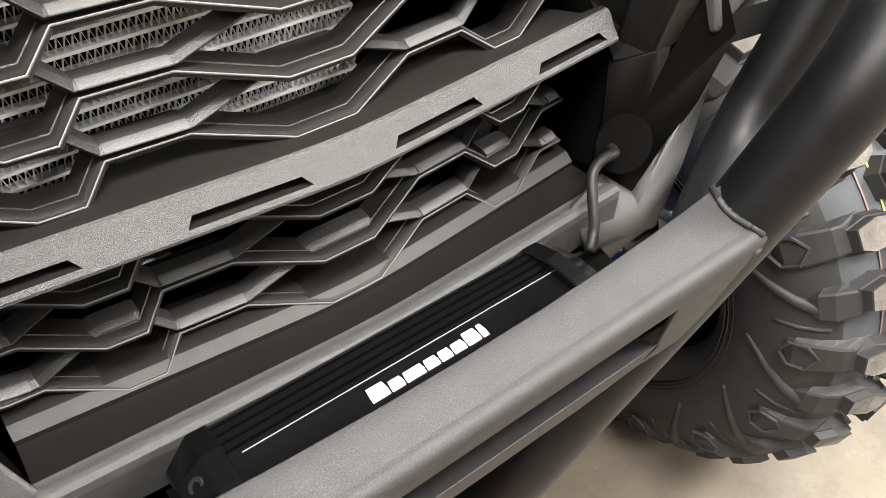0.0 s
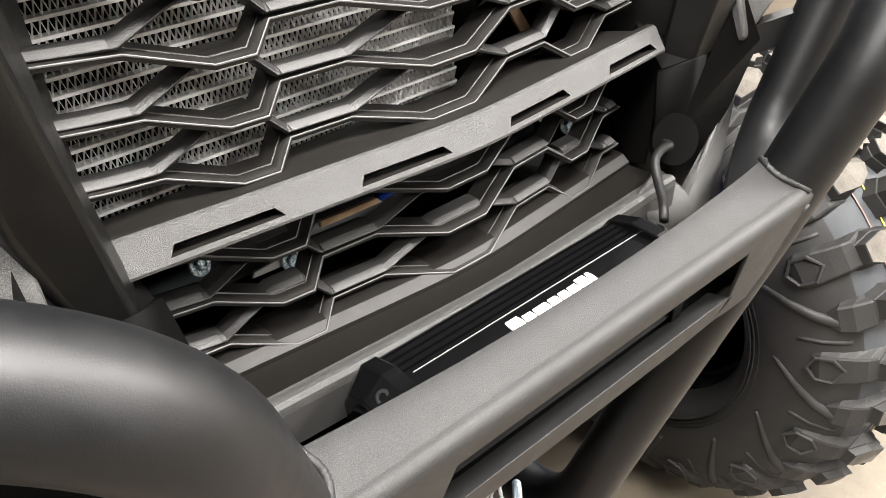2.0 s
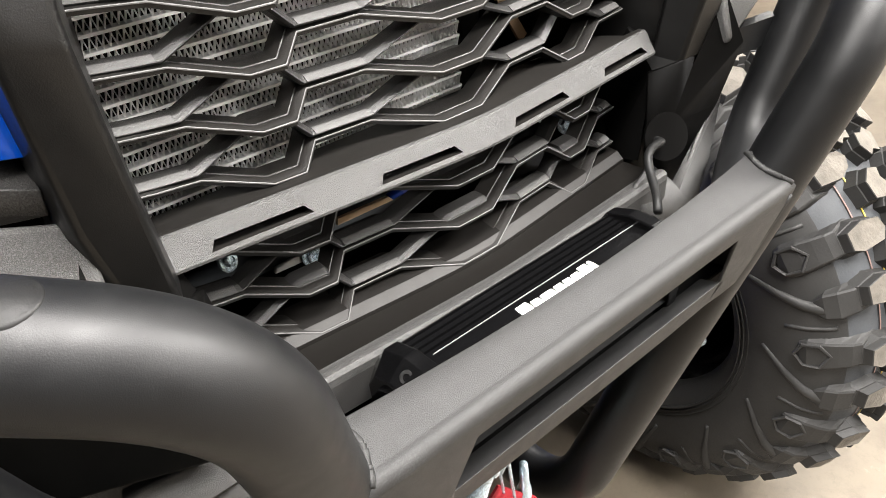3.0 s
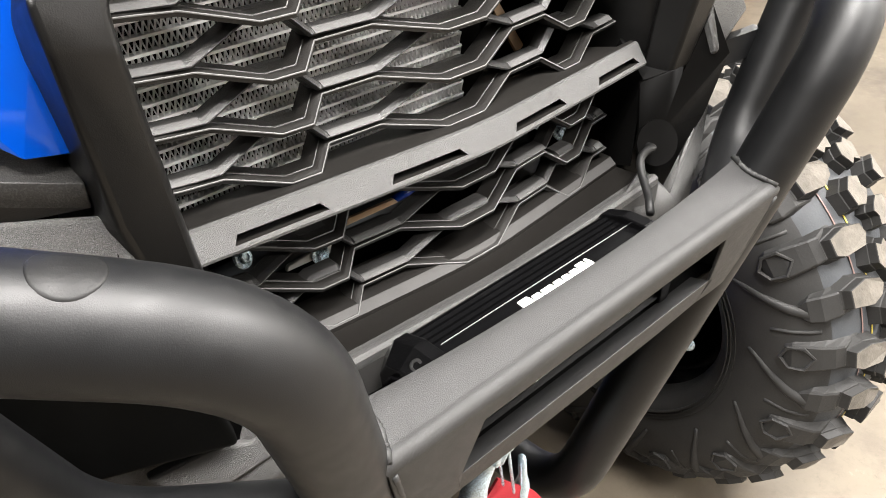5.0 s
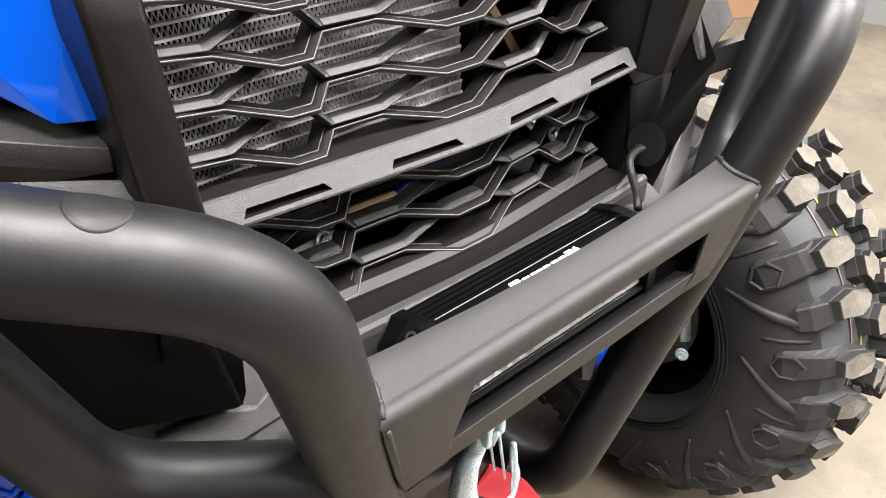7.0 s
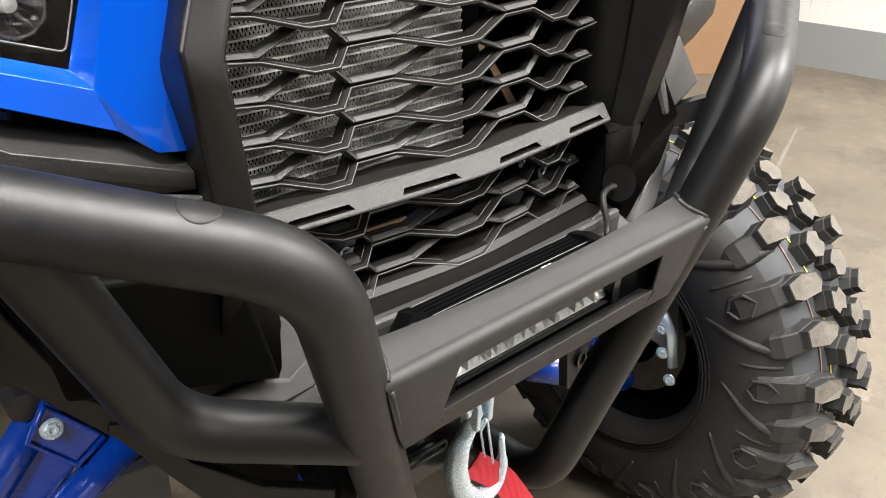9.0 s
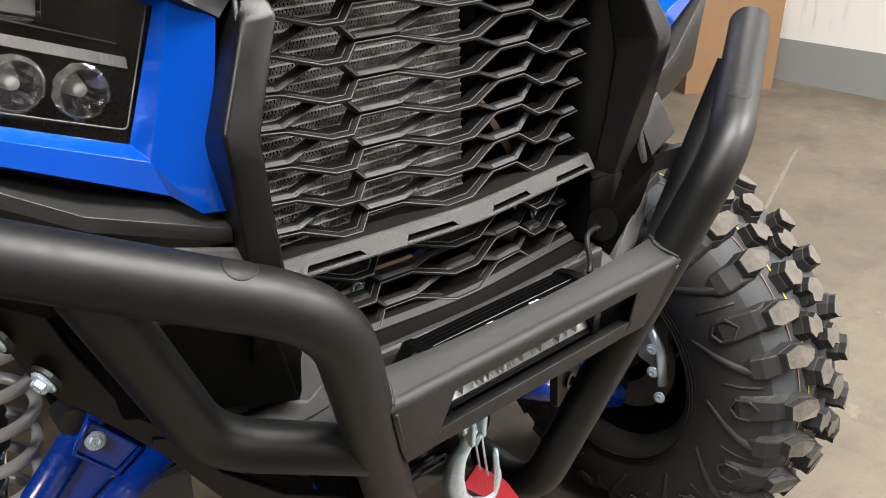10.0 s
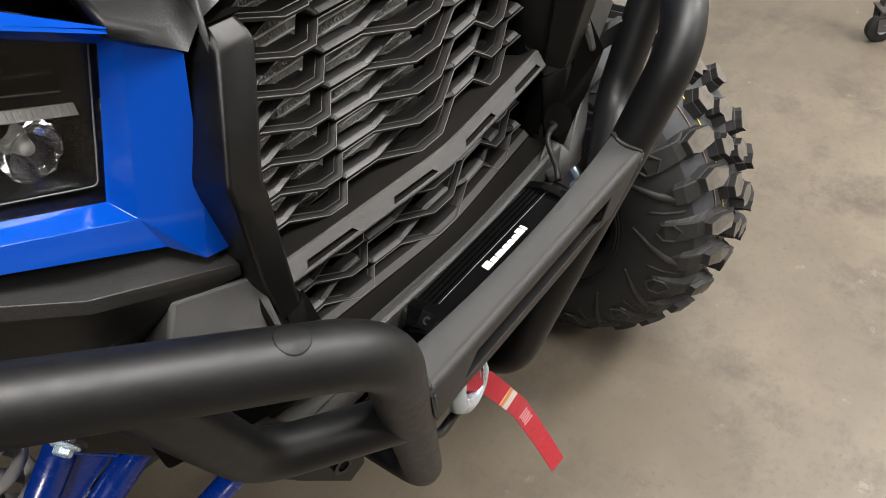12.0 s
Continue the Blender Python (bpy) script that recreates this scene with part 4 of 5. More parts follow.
    for k in range(2):
        c = F(-0.357 - 0.042 * k, 0.212, 1.292 + 0.009 * k)
        crisp(part("upper_lens", box(c, (0.030, 0.020, 0.034), (0, -14 * s, 0)), CLEAR, hl, "clear square upper lens"), 0.003).visible_shadow = False
        crisp(part("lens_core", box(c + V(0, 0.008, 0), (0.026, 0.014, 0.030), (0, -14 * s, 0)), FROST, hl, "pale block inside the lens"), 0.003)
        for dz in (-0.008, 0.008):
            part("flute", sweep([c + V(-0.011, -0.0102, dz - 0.003 * s), c + V(0.011, -0.0102, dz + 0.003 * s)], 0.0004, 6), FROST, hl, "fine moulded line in the lens")
    part("ledge", slab([F(-0.50, 0.21, 1.252), F(-0.310, 0.178, 1.1880), F(-0.310, 0.235, 1.186), F(-0.50, 0.26, 1.250)], (0, 0, -0.003)), GLOSS, hl, "glossy black ledge under the lenses")
    part("ledge", slab([F(-0.50, 0.222, 1.322), F(-0.292, 0.200, 1.2580), F(-0.292, 0.235, 1.260), F(-0.50, 0.26, 1.324)], (0, 0, 0.002)), GLOSS, hl, "black ledge above the lenses")

    # black plastic shelf under the blue surround and the fender below it
    edge = [(-0.560, 0.215, 1.240), (-0.478, 0.165, 1.209), (-0.367, 0.130, 1.142), (-0.266, 0.101, 1.110)]
    topback = [(-0.560, 0.260, 1.240), (-0.470, 0.220, 1.208), (-0.360, 0.180, 1.150), (-0.262, 0.140, 1.122)]
    low1 = [(-0.560, 0.216, 1.226), (-0.478, 0.166, 1.196), (-0.367, 0.131, 1.130), (-0.266, 0.102, 1.098)]
    low2 = [(-0.560, 0.250, 1.120), (-0.470, 0.170, 1.100), (-0.400, 0.150, 1.085), (-0.316, 0.1185, 1.100)]
    low3 = [(-0.560, 0.330, 1.120), (-0.470, 0.250, 1.085), (-0.400, 0.190, 1.040), (-0.330, 0.150, 1.060)]
    shelf_bm = loft([[F(*p) for p in r] for r in (topback, edge, low1, low2, low3)])
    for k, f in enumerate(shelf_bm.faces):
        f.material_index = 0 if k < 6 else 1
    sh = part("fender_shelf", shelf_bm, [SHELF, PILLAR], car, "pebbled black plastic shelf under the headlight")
    smooth_by_angle(crisp(thick(sh, 0.003, 0), 0.003, 2, 20), 30)
    pad_top = [(-0.255, 0.0965, 1.0920), (-0.320, 0.1165, 1.1070), (-0.358, 0.1080, 1.0460), (-0.258, 0.0790, 1.0350)]
    pad = part("corner_pad", slab([F(*p) for p in pad_top], (0, 0.045, -0.03)), PEBBLE, car, "grey-black pebbled plastic corner pad")
    smooth_by_angle(crisp(pad, 0.004, 3), 40)
    # nose panel below the pillar
    rim = [(-0.222, 0.1010, 1.0250), (-0.246, 0.0990, 1.0270), (-0.264, 0.0995, 1.0850), (-0.270, 0.0755, 1.0340), (-0.274, 0.0950, 0.9720), (-0.227, 0.1030, 0.9100), (-0.194, 0.1080, 0.9400), (-0.205, 0.1200, 1.0150)]
    bm = bmesh.new()
    vs = [bm.verts.new(F(*p)) for p in rim]
    hub = bm.verts.new(F(-0.222, 0.1055, 0.968))
    for k in range(len(vs)):
        bm.faces.new((vs[k], vs[(k + 1) % len(vs)], hub))
    bmesh.ops.recalc_face_normals(bm, faces=bm.faces)
    nose = part("nose_side", bm, NOSE, car, "smooth black plastic side of the nose")
    smooth_by_angle(thick(nose, 0.004, 0), 60)
    cheek_low = [F(-0.208, 0.1184, 1.017), F(-0.222, 0.1012, 1.024), F(-0.214, 0.150, 1.045), F(-0.206, 0.170, 1.00), F(-0.198, 0.150, 0.93), F(-0.202, 0.1205, 0.935)]
    part("cheek_return", slab(cheek_low, F(-0.004, 0.002, 0)), NOSE, car, "smooth black return beside the grille")
    if s > 0:
        part("bracket", slab([F(-0.300, 0.100, 1.030), F(-0.350, 0.085, 1.035), F(-0.350, 0.085, 1.010), F(-0.300, 0.100, 1.005)], (0, 0.012, 0)), TUBE, car, "black steel bracket to the bumper")
    skin = [(-0.233, 0.087, 0.925), (-0.383, 0.107, 0.9690), (-0.390, 0.104, 1.060), (-0.254, 0.083, 1.040)]
    if s < 0:
        fend = part("fender", slab([F(*p) for p in skin], flip((0.004, 0.014, 0.004), s)), PITCH, car, "smooth black inner fender panel")
        smooth_by_angle(crisp(fend, 0.004, 3), 40)
    chin = [[F(-0.345, 0.158, 0.950), F(-0.262, 0.124, 0.922), F(-0.222, 0.108, 0.965), F(-0.205, 0.106, 0.985)], [F(-0.300, 0.126, 0.915), F(-0.245, 0.108, 0.905), F(-0.205, 0.095, 0.925), F(-0.190, 0.093, 0.938)], [F(-0.275, 0.108, 0.885), F(-0.228, 0.090, 0.885), F(-0.196, 0.080, 0.898), F(-0.178, 0.081, 0.920)], [F(-0.270, 0.112, 0.865), F(-0.225, 0.092, 0.862), F(-0.190, 0.082, 0.876), F(-0.172, 0.083, 0.890)]]
    if s > 0:
        foot = [(0.150, 0.0880, 0.9420), (0.193, 0.1035, 0.9410), (0.227, 0.0990, 0.9110), (0.268, 0.0970, 0.9680), (0.300, 0.1120, 0.9850), (0.314, 0.1130, 0.9630), (0.269, 0.0910, 0.9230), (0.232, 0.0780, 0.8900), (0.160, 0.0780, 0.9050)]
        bm = bmesh.new()
        vs = [bm.verts.new(p) for p in foot]
        mid = bm.verts.new((0.222, 0.0895, 0.908))
        for k in range(len(vs)):
            bm.faces.new((vs[k], vs[(k + 1) % len(vs)], mid))
        bmesh.ops.recalc_face_normals(bm, faces=bm.faces)
        smooth_by_angle(thick(part("chin_panel", bm, PEBBLE, car, "pebbled grey-black chin panel"), 0.003, 0), 60)
    if s < 0:
        smooth_by_angle(crisp(thick(part("chin_panel", loft(chin), PEBBLE, car, "pebbled black chin panel"), 0.004, 0), 0.002), 50)
    gus = [(-0.285, 0.106, 0.922), (-0.275, 0.098, 0.910), (-0.252, 0.096, 0.892), (-0.205, 0.084, 0.905), (-0.180, 0.088, 0.932), (-0.196, 0.092, 0.936), (-0.222, 0.094, 0.915), (-0.248, 0.098, 0.925)]
    if s < 0:
        smooth_by_angle(crisp(part("gusset", slab([F(*p) for p in gus], flip((0.003, 0.010, -0.002), s)), PEBBLE, car, "grey-black pebbled gusset"), 0.002), 40)
    skirt = [[F(-0.480, 0.300, 1.130), F(-0.420, 0.245, 1.105), F(-0.330, 0.190, 1.075), F(-0.240, 0.150, 1.06)], [F(-0.440, 0.330, 1.000), F(-0.400, 0.260, 0.960), F(-0.310, 0.205, 0.930), F(-0.220, 0.160, 0.90)], [F(-0.330, 0.290, 0.840), F(-0.300, 0.250, 0.820), F(-0.240, 0.210, 0.770), F(-0.190, 0.180, 0.74)]]
    smooth_by_angle(thick(part("inner_skirt", loft(skirt), PITCH, car, "black inner skirt behind the bumper"), 0.003, 0), 40)

part("chin_return", slab([(0.150, 0.0800, 0.904), (0.232, 0.0800, 0.889), (0.262, 0.1180, 0.830), (0.150, 0.1000, 0.830)], (0, 0.003, 0)), PLASTIC, car, "black plastic return under the chin panel")
# cable grommet on the cheek
smooth_by_angle(part("grommet", turned([(0.004, -0.008), (0.0065, -0.008), (0.008, -0.004), (0.0195, -0.002), (0.0205, 0.0), (0.0205, 0.003), (0.004, 0.003)], 32, (0.2055, 0.0985, 0.9640), (-0.38, -0.88, 0.36)), NOSE, car, "round black rubber cable grommet"), 30)

# ---- winch fairlead under the bumper panel
winch = part("winch_plate", slab([(-0.165, 0.130, 0.872), (0.165, 0.130, 0.872), (0.150, 0.140, 0.770), (-0.150, 0.140, 0.770)], (0, 0.008, 0)), GLOSS, car, "black winch plate under the bumper")
crisp(winch, 0.002)
part("fairlead", sweep(rounded([(-0.115, 0.118, 0.845), (0.060, 0.118, 0.845), (0.060, 0.122, 0.800), (-0.115, 0.122, 0.800), (-0.115, 0.118, 0.845)], 0.014), 0.0085, 14), GLOSS, winch, "black hawse fairlead", smooth=True)
for dx in (-0.09, -0.03, 0.03):
    part("slot", slab([(dx - 0.014, 0.126, 0.792), (dx + 0.014, 0.126, 0.792), (dx + 0.014, 0.127, 0.784), (dx - 0.014, 0.127, 0.784)], (0, 0.003, 0)), PLUG, winch, "pressed slot")
part("bracket", slab([(0.055, 0.150, 0.860), (0.100, 0.140, 0.860), (0.092, 0.150, 0.760), (0.070, 0.155, 0.745), (0.062, 0.155, 0.775), (0.074, 0.150, 0.800)], (0, 0.008, 0)), TUBE, winch, "black steel bracket")
bolt((0.098, 0.136, 0.835), (0.3, -1, 0), 0.007, winch)
crisp(part("fairlead_plate", slab([(-0.165, 0.124, 0.792), (0.022, 0.124, 0.792), (0.014, 0.130, 0.676), (-0.140, 0.130, 0.676)], (0, 0.008, 0)), GLOSS, winch, "glossy black lower winch plate"), 0.002)
for dz, half in ((0.758, 0.050), (0.722, 0.046)):
    part("slot", sweep(rounded([(-0.080 - half, 0.1225, dz), (-0.080 + half, 0.1225, dz), (-0.080 + half, 0.1235, dz - 0.012), (-0.080 - half, 0.1235, dz - 0.012), (-0.080 - half, 0.1225, dz)], 0.005), 0.0022, 8), PLUG, winch, "pressed slot edge", smooth=True)
part("winch_drum", turned([(0.010, -0.130), (0.052, -0.130), (0.056, -0.122), (0.056, -0.060), (0.040, -0.056), (0.040, 0.040), (0.056, 0.044), (0.056, 0.090), (0.050, 0.096), (0.010, 0.096)], 36, (-0.03, 0.200, 0.715), (1, 0, 0)), PITCH, winch, "black winch drum and motor", smooth=True)
part("crossmember", sweep([(-0.15, 0.36, 0.575), (0.15, 0.36, 0.575)], 0.022, 20), TUBE, car, "black steel crossmember", smooth=True)

# ---- running gear: spring, shock, blue control arms on each side
for s in (-1, 1):
    a, b = flip((-0.407, 0.470, 1.030), s), flip((-0.519, 0.470, 0.480), s)
    ax = (b - a).normalized()
    u = ax.orthogonal().normalized()
    w = ax.cross(u)
    turns, N = 11.5, 300
    coil = [a + (b - a) * (k / N) + (u * math.cos(2 * math.pi * turns * k / N) + w * math.sin(2 * math.pi * turns * k / N)) * 0.0535 for k in range(N + 1)]
    sp = part("coil_spring", sweep(coil, 0.0076, 12), SPRING, car, "silver-grey painted coil spring", smooth=True)
    part("shock_rod", sweep([a, a + (b - a) * 0.45], 0.0120, 18), CHROME, sp, "polished shock rod", smooth=True)
    part("bump_stop", turned([(0.012, 0.0), (0.019, 0.003), (0.022, 0.010), (0.018, 0.018), (0.023, 0.026), (0.019, 0.034), (0.024, 0.042), (0.024, 0.056), (0.016, 0.062)], 24, a + (b - a) * 0.40, ax), RUBBER, sp, "ribbed black rubber bump stop", smooth=True)
    part("shock_body", sweep([a + (b - a) * 0.50, b], 0.019, 24), CHROME, sp, "bright steel shock body", smooth=True)
    part("spring_seat", turned([(0.02, 0), (0.062, 0), (0.066, 0.006), (0.04, 0.012), (0.02, 0.014)], 28, a - ax * 0.012, ax), GLOSS, sp, "black spring seat")
    # upper arm: boxed head with bolt, two tubes going outwards and down
    head = [(-0.3646, 0.3730, 0.7996), (-0.3192, 0.3640, 0.7402), (-0.3529, 0.3700, 0.7148), (-0.3893, 0.3780, 0.7623)]
    armu = part("control_arm", slab([flip(p, s) for p in head], (0, 0.060, 0.004)), BLUE_STEEL, car, "blue painted steel upper suspension arm")
    crisp(armu, 0.003, 2)
    part("arm_tube", sweep([flip((-0.350, 0.395, 0.796), s), flip((-0.638, 0.449, 0.460), s)], 0.0200, 24), BLUE_STEEL, armu, "blue steel tube", smooth=True)
    part("arm_tube", sweep([flip((-0.288, 0.354, 0.733), s), flip((-0.651, 0.454, 0.428), s)], 0.0200, 24), BLUE_STEEL, armu, "blue steel tube", smooth=True)
    part("arm_web", slab([flip((-0.377, 0.392, 0.770), s), flip((-0.317, 0.372, 0.736), s), flip((-0.422, 0.400, 0.646), s), flip((-0.452, 0.410, 0.686), s)], (0, 0.006, 0)), BLUE_STEEL, armu, "blue steel web plate")
    part("flange", sweep([flip(p, s) for p in ((-0.3646, 0.3705, 0.8000), (-0.3893, 0.3755, 0.7623), (-0.3529, 0.3675, 0.7148), (-0.3192, 0.3615, 0.7402))], 0.0030, 8), BLUE_STEEL, armu, "folded edge of the arm head", smooth=True)
    part("bush", turned([(0.008, -0.002), (0.016, -0.002), (0.016, 0.03), (0.008, 0.03)], 24, flip((-0.381, 0.384, 0.800), s), (0, 1, 0)), PITCH_RUBBER, armu, "black rubber bush")
    bolt(flip((-0.3646, 0.3705, 0.7713), s), flip((-0.1, -1, 0.35), s), 0.0095, armu)
    arml = part("control_arm", sweep([flip((-0.170, 0.271, 0.656), s), flip((-0.680, 0.410, 0.395), s)], 0.0165, 24), BLUE_STEEL, car, "blue painted steel lower suspension arm", smooth=True)
    part("bush", turned([(0.010, -0.035), (0.022, -0.035), (0.022, 0.035), (0.010, 0.035)], 24, flip((-0.150, 0.295, 0.650), s), (0, 1, 0)), BLUE_STEEL, arml, "blue pivot tube")
    part("arm_plate", slab([flip((-0.152, 0.270, 0.690), s), flip((-0.205, 0.290, 0.715), s), flip((-0.178, 0.320, 0.610), s)], (0, 0.006, 0)), BLUE_STEEL, arml, "blue steel gusset")
    part("arm_tube", sweep([flip((-0.235, 0.660, 0.600), s), flip((-0.590, 0.560, 0.330), s)], 0.0175, 24), BLUE_STEEL, arml, "blue steel tube", smooth=True)
    if s > 0:
        part("arm_tube", sweep([V(0.280, 0.300, 0.575), V(0.356, 0.290, 0.532), V(0.560, 0.320, 0.395)], 0.027, 24), BLUE_STEEL, arml, "blue steel tube", smooth=True)
    part("tie_rod", sweep([flip((-0.25, 0.520, 0.700), s), flip((-0.60, 0.520, 0.470), s)], 0.009, 16), ZINC, car, "bright steel steering tie rod", smooth=True)
    part("frame_rail", sweep([flip((-0.215, 0.26, 0.66), s), flip((-0.235, 0.95, 0.60), s)], 0.022, 20), FRAME_GREY, car, "dark steel frame rail", smooth=True)
    gear = part("frame_box", slab([flip((-0.200, 0.60, 0.470), s), flip((-0.400, 0.60, 0.500), s), flip((-0.420, 0.60, 0.380), s), flip((-0.210, 0.60, 0.340), s)], (0, 0.05, 0)), FRAME_GREY, car, "dark steel suspension mount")
    crisp(gear, 0.006)
    for p in ((-0.345, 0.596, 0.410), (-0.378, 0.596, 0.424)):
        bolt(flip(p, s), (0, -1, 0), 0.011, gear)
    part("chassis_plate", slab([flip((-0.16, 0.20, 0.90), s), flip((-0.34, 0.30, 0.94), s), flip((-0.34, 0.32, 0.80), s), flip((-0.17, 0.22, 0.66), s)], (0, 0.006, 0)), PITCH, car, "black chassis plate")

# ---- front wheel
WX, WY, WZ = 0.750, 0.40, 0.420
WIDE = 1.11
rim = turned([(0.192, -0.095), (0.205, -0.112), (0.205, -0.100), (0.188, -0.085), (0.172, -0.02), (0.165, 0.05), (0.188, 0.085), (0.205, 0.100), (0.205, 0.112), (0.192, 0.095), (0.150, 0.060), (0.150, -0.02), (0.180, -0.085)], 64, (WX, WY, WZ), (1, 0, 0), closed=True)
wheel = part("wheel", rim, GLOSS, car, "front wheel with a black rim", smooth=True)
smooth_by_angle(wheel, 40)
part("disc", turned([(0.02, 0.0), (0.06, 0.0), (0.150, 0.035), (0.152, 0.045), (0.06, 0.015), (0.02, 0.015)], 48, (WX, WY, WZ), (1, 0, 0)), GLOSS, wheel, "black wheel disc", smooth=True)
part("brake_disc", turned([(0.080, -0.075), (0.140, -0.075), (0.140, -0.070), (0.080, -0.070)], 48, (WX, WY, WZ), (1, 0, 0), closed=True), CAST, wheel, "steel brake disc")
crisp(part("caliper", slab([(WX - 0.115, WY - 0.125, WZ + 0.02), (WX - 0.115, WY - 0.075, WZ + 0.03), (WX - 0.115, WY - 0.050, WZ + 0.12), (WX - 0.115, WY - 0.105, WZ + 0.12)], (0.05, 0, 0)), SPRING, wheel, "grey brake caliper"), 0.006, 3)
crisp(part("knuckle", slab([(WX - 0.125, WY - 0.035, WZ - 0.10), (WX - 0.125, WY + 0.035, WZ - 0.10), (WX - 0.125, WY + 0.040, WZ + 0.09), (WX - 0.125, WY - 0.030, WZ + 0.09)], (0.05, 0, 0)), PITCH_RUBBER, wheel, "black cast steering knuckle"), 0.01, 3)
part("rotor_guard", sweep(rounded([(WX - 0.128, WY - 0.150, WZ + 0.005), (WX - 0.128, WY - 0.138, WZ + 0.075), (WX - 0.124, WY - 0.090, WZ + 0.140)], 0.03), 0.010, 12, squash=0.4), ZINC, wheel, "bright pressed brake guard", smooth=True)
for dy, dz in ((-0.128, 0.030), (-0.120, 0.080), (-0.150, -0.020)):
    bolt((WX - 0.135, WY + dy, WZ + dz), (-1, -0.3, 0.2), 0.009, wheel)
part("hub", turned([(0.004, -0.14), (0.045, -0.14), (0.052, -0.06), (0.052, 0.01), (0.004, 0.01)], 32, (WX, WY, WZ), (1, 0, 0)), CAST, wheel, "cast hub")
for k in range(4):
    q = k * math.pi / 2 + 0.5
    bolt((WX - 0.14, WY + 0.03 * math.cos(q), WZ + 0.03 * math.sin(q)), (-1, 0, 0), 0.008, wheel)
part("brake_hose", sweep(rounded([(WX - 0.12, WY - 0.09, WZ + 0.11), (WX - 0.18, WY - 0.11, WZ + 0.17), (WX - 0.24, WY - 0.05, WZ + 0.22)], 0.03), 0.005, 10), RUBBER, wheel, "black brake hose", smooth=True)
carc = [(0.196, -0.098), (0.205, -0.118), (0.225, -0.130), (0.262, -0.137), (0.300, -0.137), (0.330, -0.130), (0.352, -0.117), (0.370, -0.098), (0.384, -0.075), (0.392, -0.045), (0.396, 0.0)]
carc = [(r, h * WIDE) for r, h in carc]
carc = carc + [(r, -h) for r, h in reversed(carc[:-1])]
tyre_bm = turned(carc + [(0.192, 0.09), (0.19, 0.0), (0.192, -0.09)], 96, (WX, WY, WZ), (1, 0, 0), closed=True)
for f in tyre_bm.faces:
    c = f.calc_center_median()
    f.material_index = 1 if math.hypot(c.y - WY, c.z - WZ) > 0.372 else 0
part("tyre", tyre_bm, [RUBBER, TREAD], wheel, "black knobbly off-road tyre", smooth=True)
for off, mat, nm in ((-0.034, YELLOW, "thin yellow line round the tread"), (-0.058, PINK, "faded pink line round the tread")):
    r = 0.3945 if abs(off) < 0.05 else 0.3910
    part("paint_line", turned([(r, off - 0.0016), (r + 0.0006, off - 0.0016), (r + 0.0006, off + 0.0016), (r, off + 0.0016)], 96, (WX, WY, WZ), (1, 0, 0), closed=True), mat, wheel, nm)


def lug_mesh(name, outline, foot, tall, r0):
    """A tread block on a flat patch: outline of (across, along), wider at its foot."""
    bm = bmesh.new()
    n = len(outline)
    cxx, cyy = sum(p[0] for p in outline) / n, sum(p[1] for p in outline) / n
    rings = []
    for grow, hgt in ((foot, 0.0), (1.06, tall * 0.50), (0.99, tall * 0.54), (0.96, tall * 0.96), (0.92, tall)):
        ring = []
        for x, y in outline:
            px, py = cxx + (x - cxx) * grow * 0.86, cyy + (y - cyy) * grow * 0.72
            ang = py / r0
            rr = r0 + hgt - 0.55 * max(0, abs(px) - 0.055) - (0.004 if hgt == 0 else 0)
            ring.append((px, -rr * math.cos(ang), rr * math.sin(ang)))
        rings.append(ring)
    loft(rings, True, bm)
    bm.verts.ensure_lookup_table()
    capface = bm.faces.new(bm.verts[4 * n:5 * n])
    bmesh.ops.recalc_face_normals(bm, faces=bm.faces)
    capface.material_index = 1
    me = bpy.data.meshes.new(name)
    bm.to_mesh(me)
    bm.free()
    me.materials.append(RUBBER)
    me.materials.append(LUG_TOP)
    return me


R0 = 0.395
shoulder = lug_mesh("shoulder_lug", [(-0.098, -0.024), (-0.084, -0.034), (-0.050, -0.030), (-0.036, -0.010), (-0.044, 0.014), (-0.072, 0.024), (-0.098, 0.014)], 1.30, 0.0275, R0)
shoulder_b = lug_mesh("shoulder_lug", [(-0.096, -0.018), (-0.064, -0.026), (-0.044, -0.014), (-0.034, 0.006), (-0.044, 0.022), (-0.070, 0.034), (-0.096, 0.022)], 1.30, 0.0275, R0)
middle = lug_mesh("tread_lug", [(-0.042, -0.014), (-0.030, -0.034), (-0.018, -0.026), (-0.004, -0.032), (0.004, -0.006), (-0.008, 0.022), (-0.020, 0.014), (-0.034, 0.024)], 1.26, 0.0275, R0)
middle_b = lug_mesh("tread_lug", [(-0.036, -0.026), (-0.014, -0.034), (0.000, -0.022), (0.008, -0.010), (0.000, 0.004), (0.004, 0.022), (-0.018, 0.032), (-0.040, 0.012)], 1.26, 0.0275, R0)
COUNT = 28
PHASE = 0.173
for k in range(COUNT):
    for mesh, turn, mirror in ((shoulder if k % 2 else shoulder_b, 0.0, 1), (middle if k % 2 else middle_b, 0.5, 1), (middle_b if k % 2 else middle, 0.02, -1), (shoulder_b if k % 2 else shoulder, 0.52, -1)):
        lug = new("lug", mesh)
        lug.parent = wheel
        lug.matrix_parent_inverse = wheel.matrix_world.inverted()
        lug.matrix_basis = pose(WX, WY, WZ, 360 * (k + turn + PHASE) / COUNT, 0, 0) @ Matrix.Diagonal((WIDE, 1, 1, 1)) @ (Matrix.Identity(4) if mirror > 0 else pose(0, 0, 0, 180, 0, 180) @ pose(0, 0, 0, 180, 0, 0) @ pose(0, 0, 0, 180))
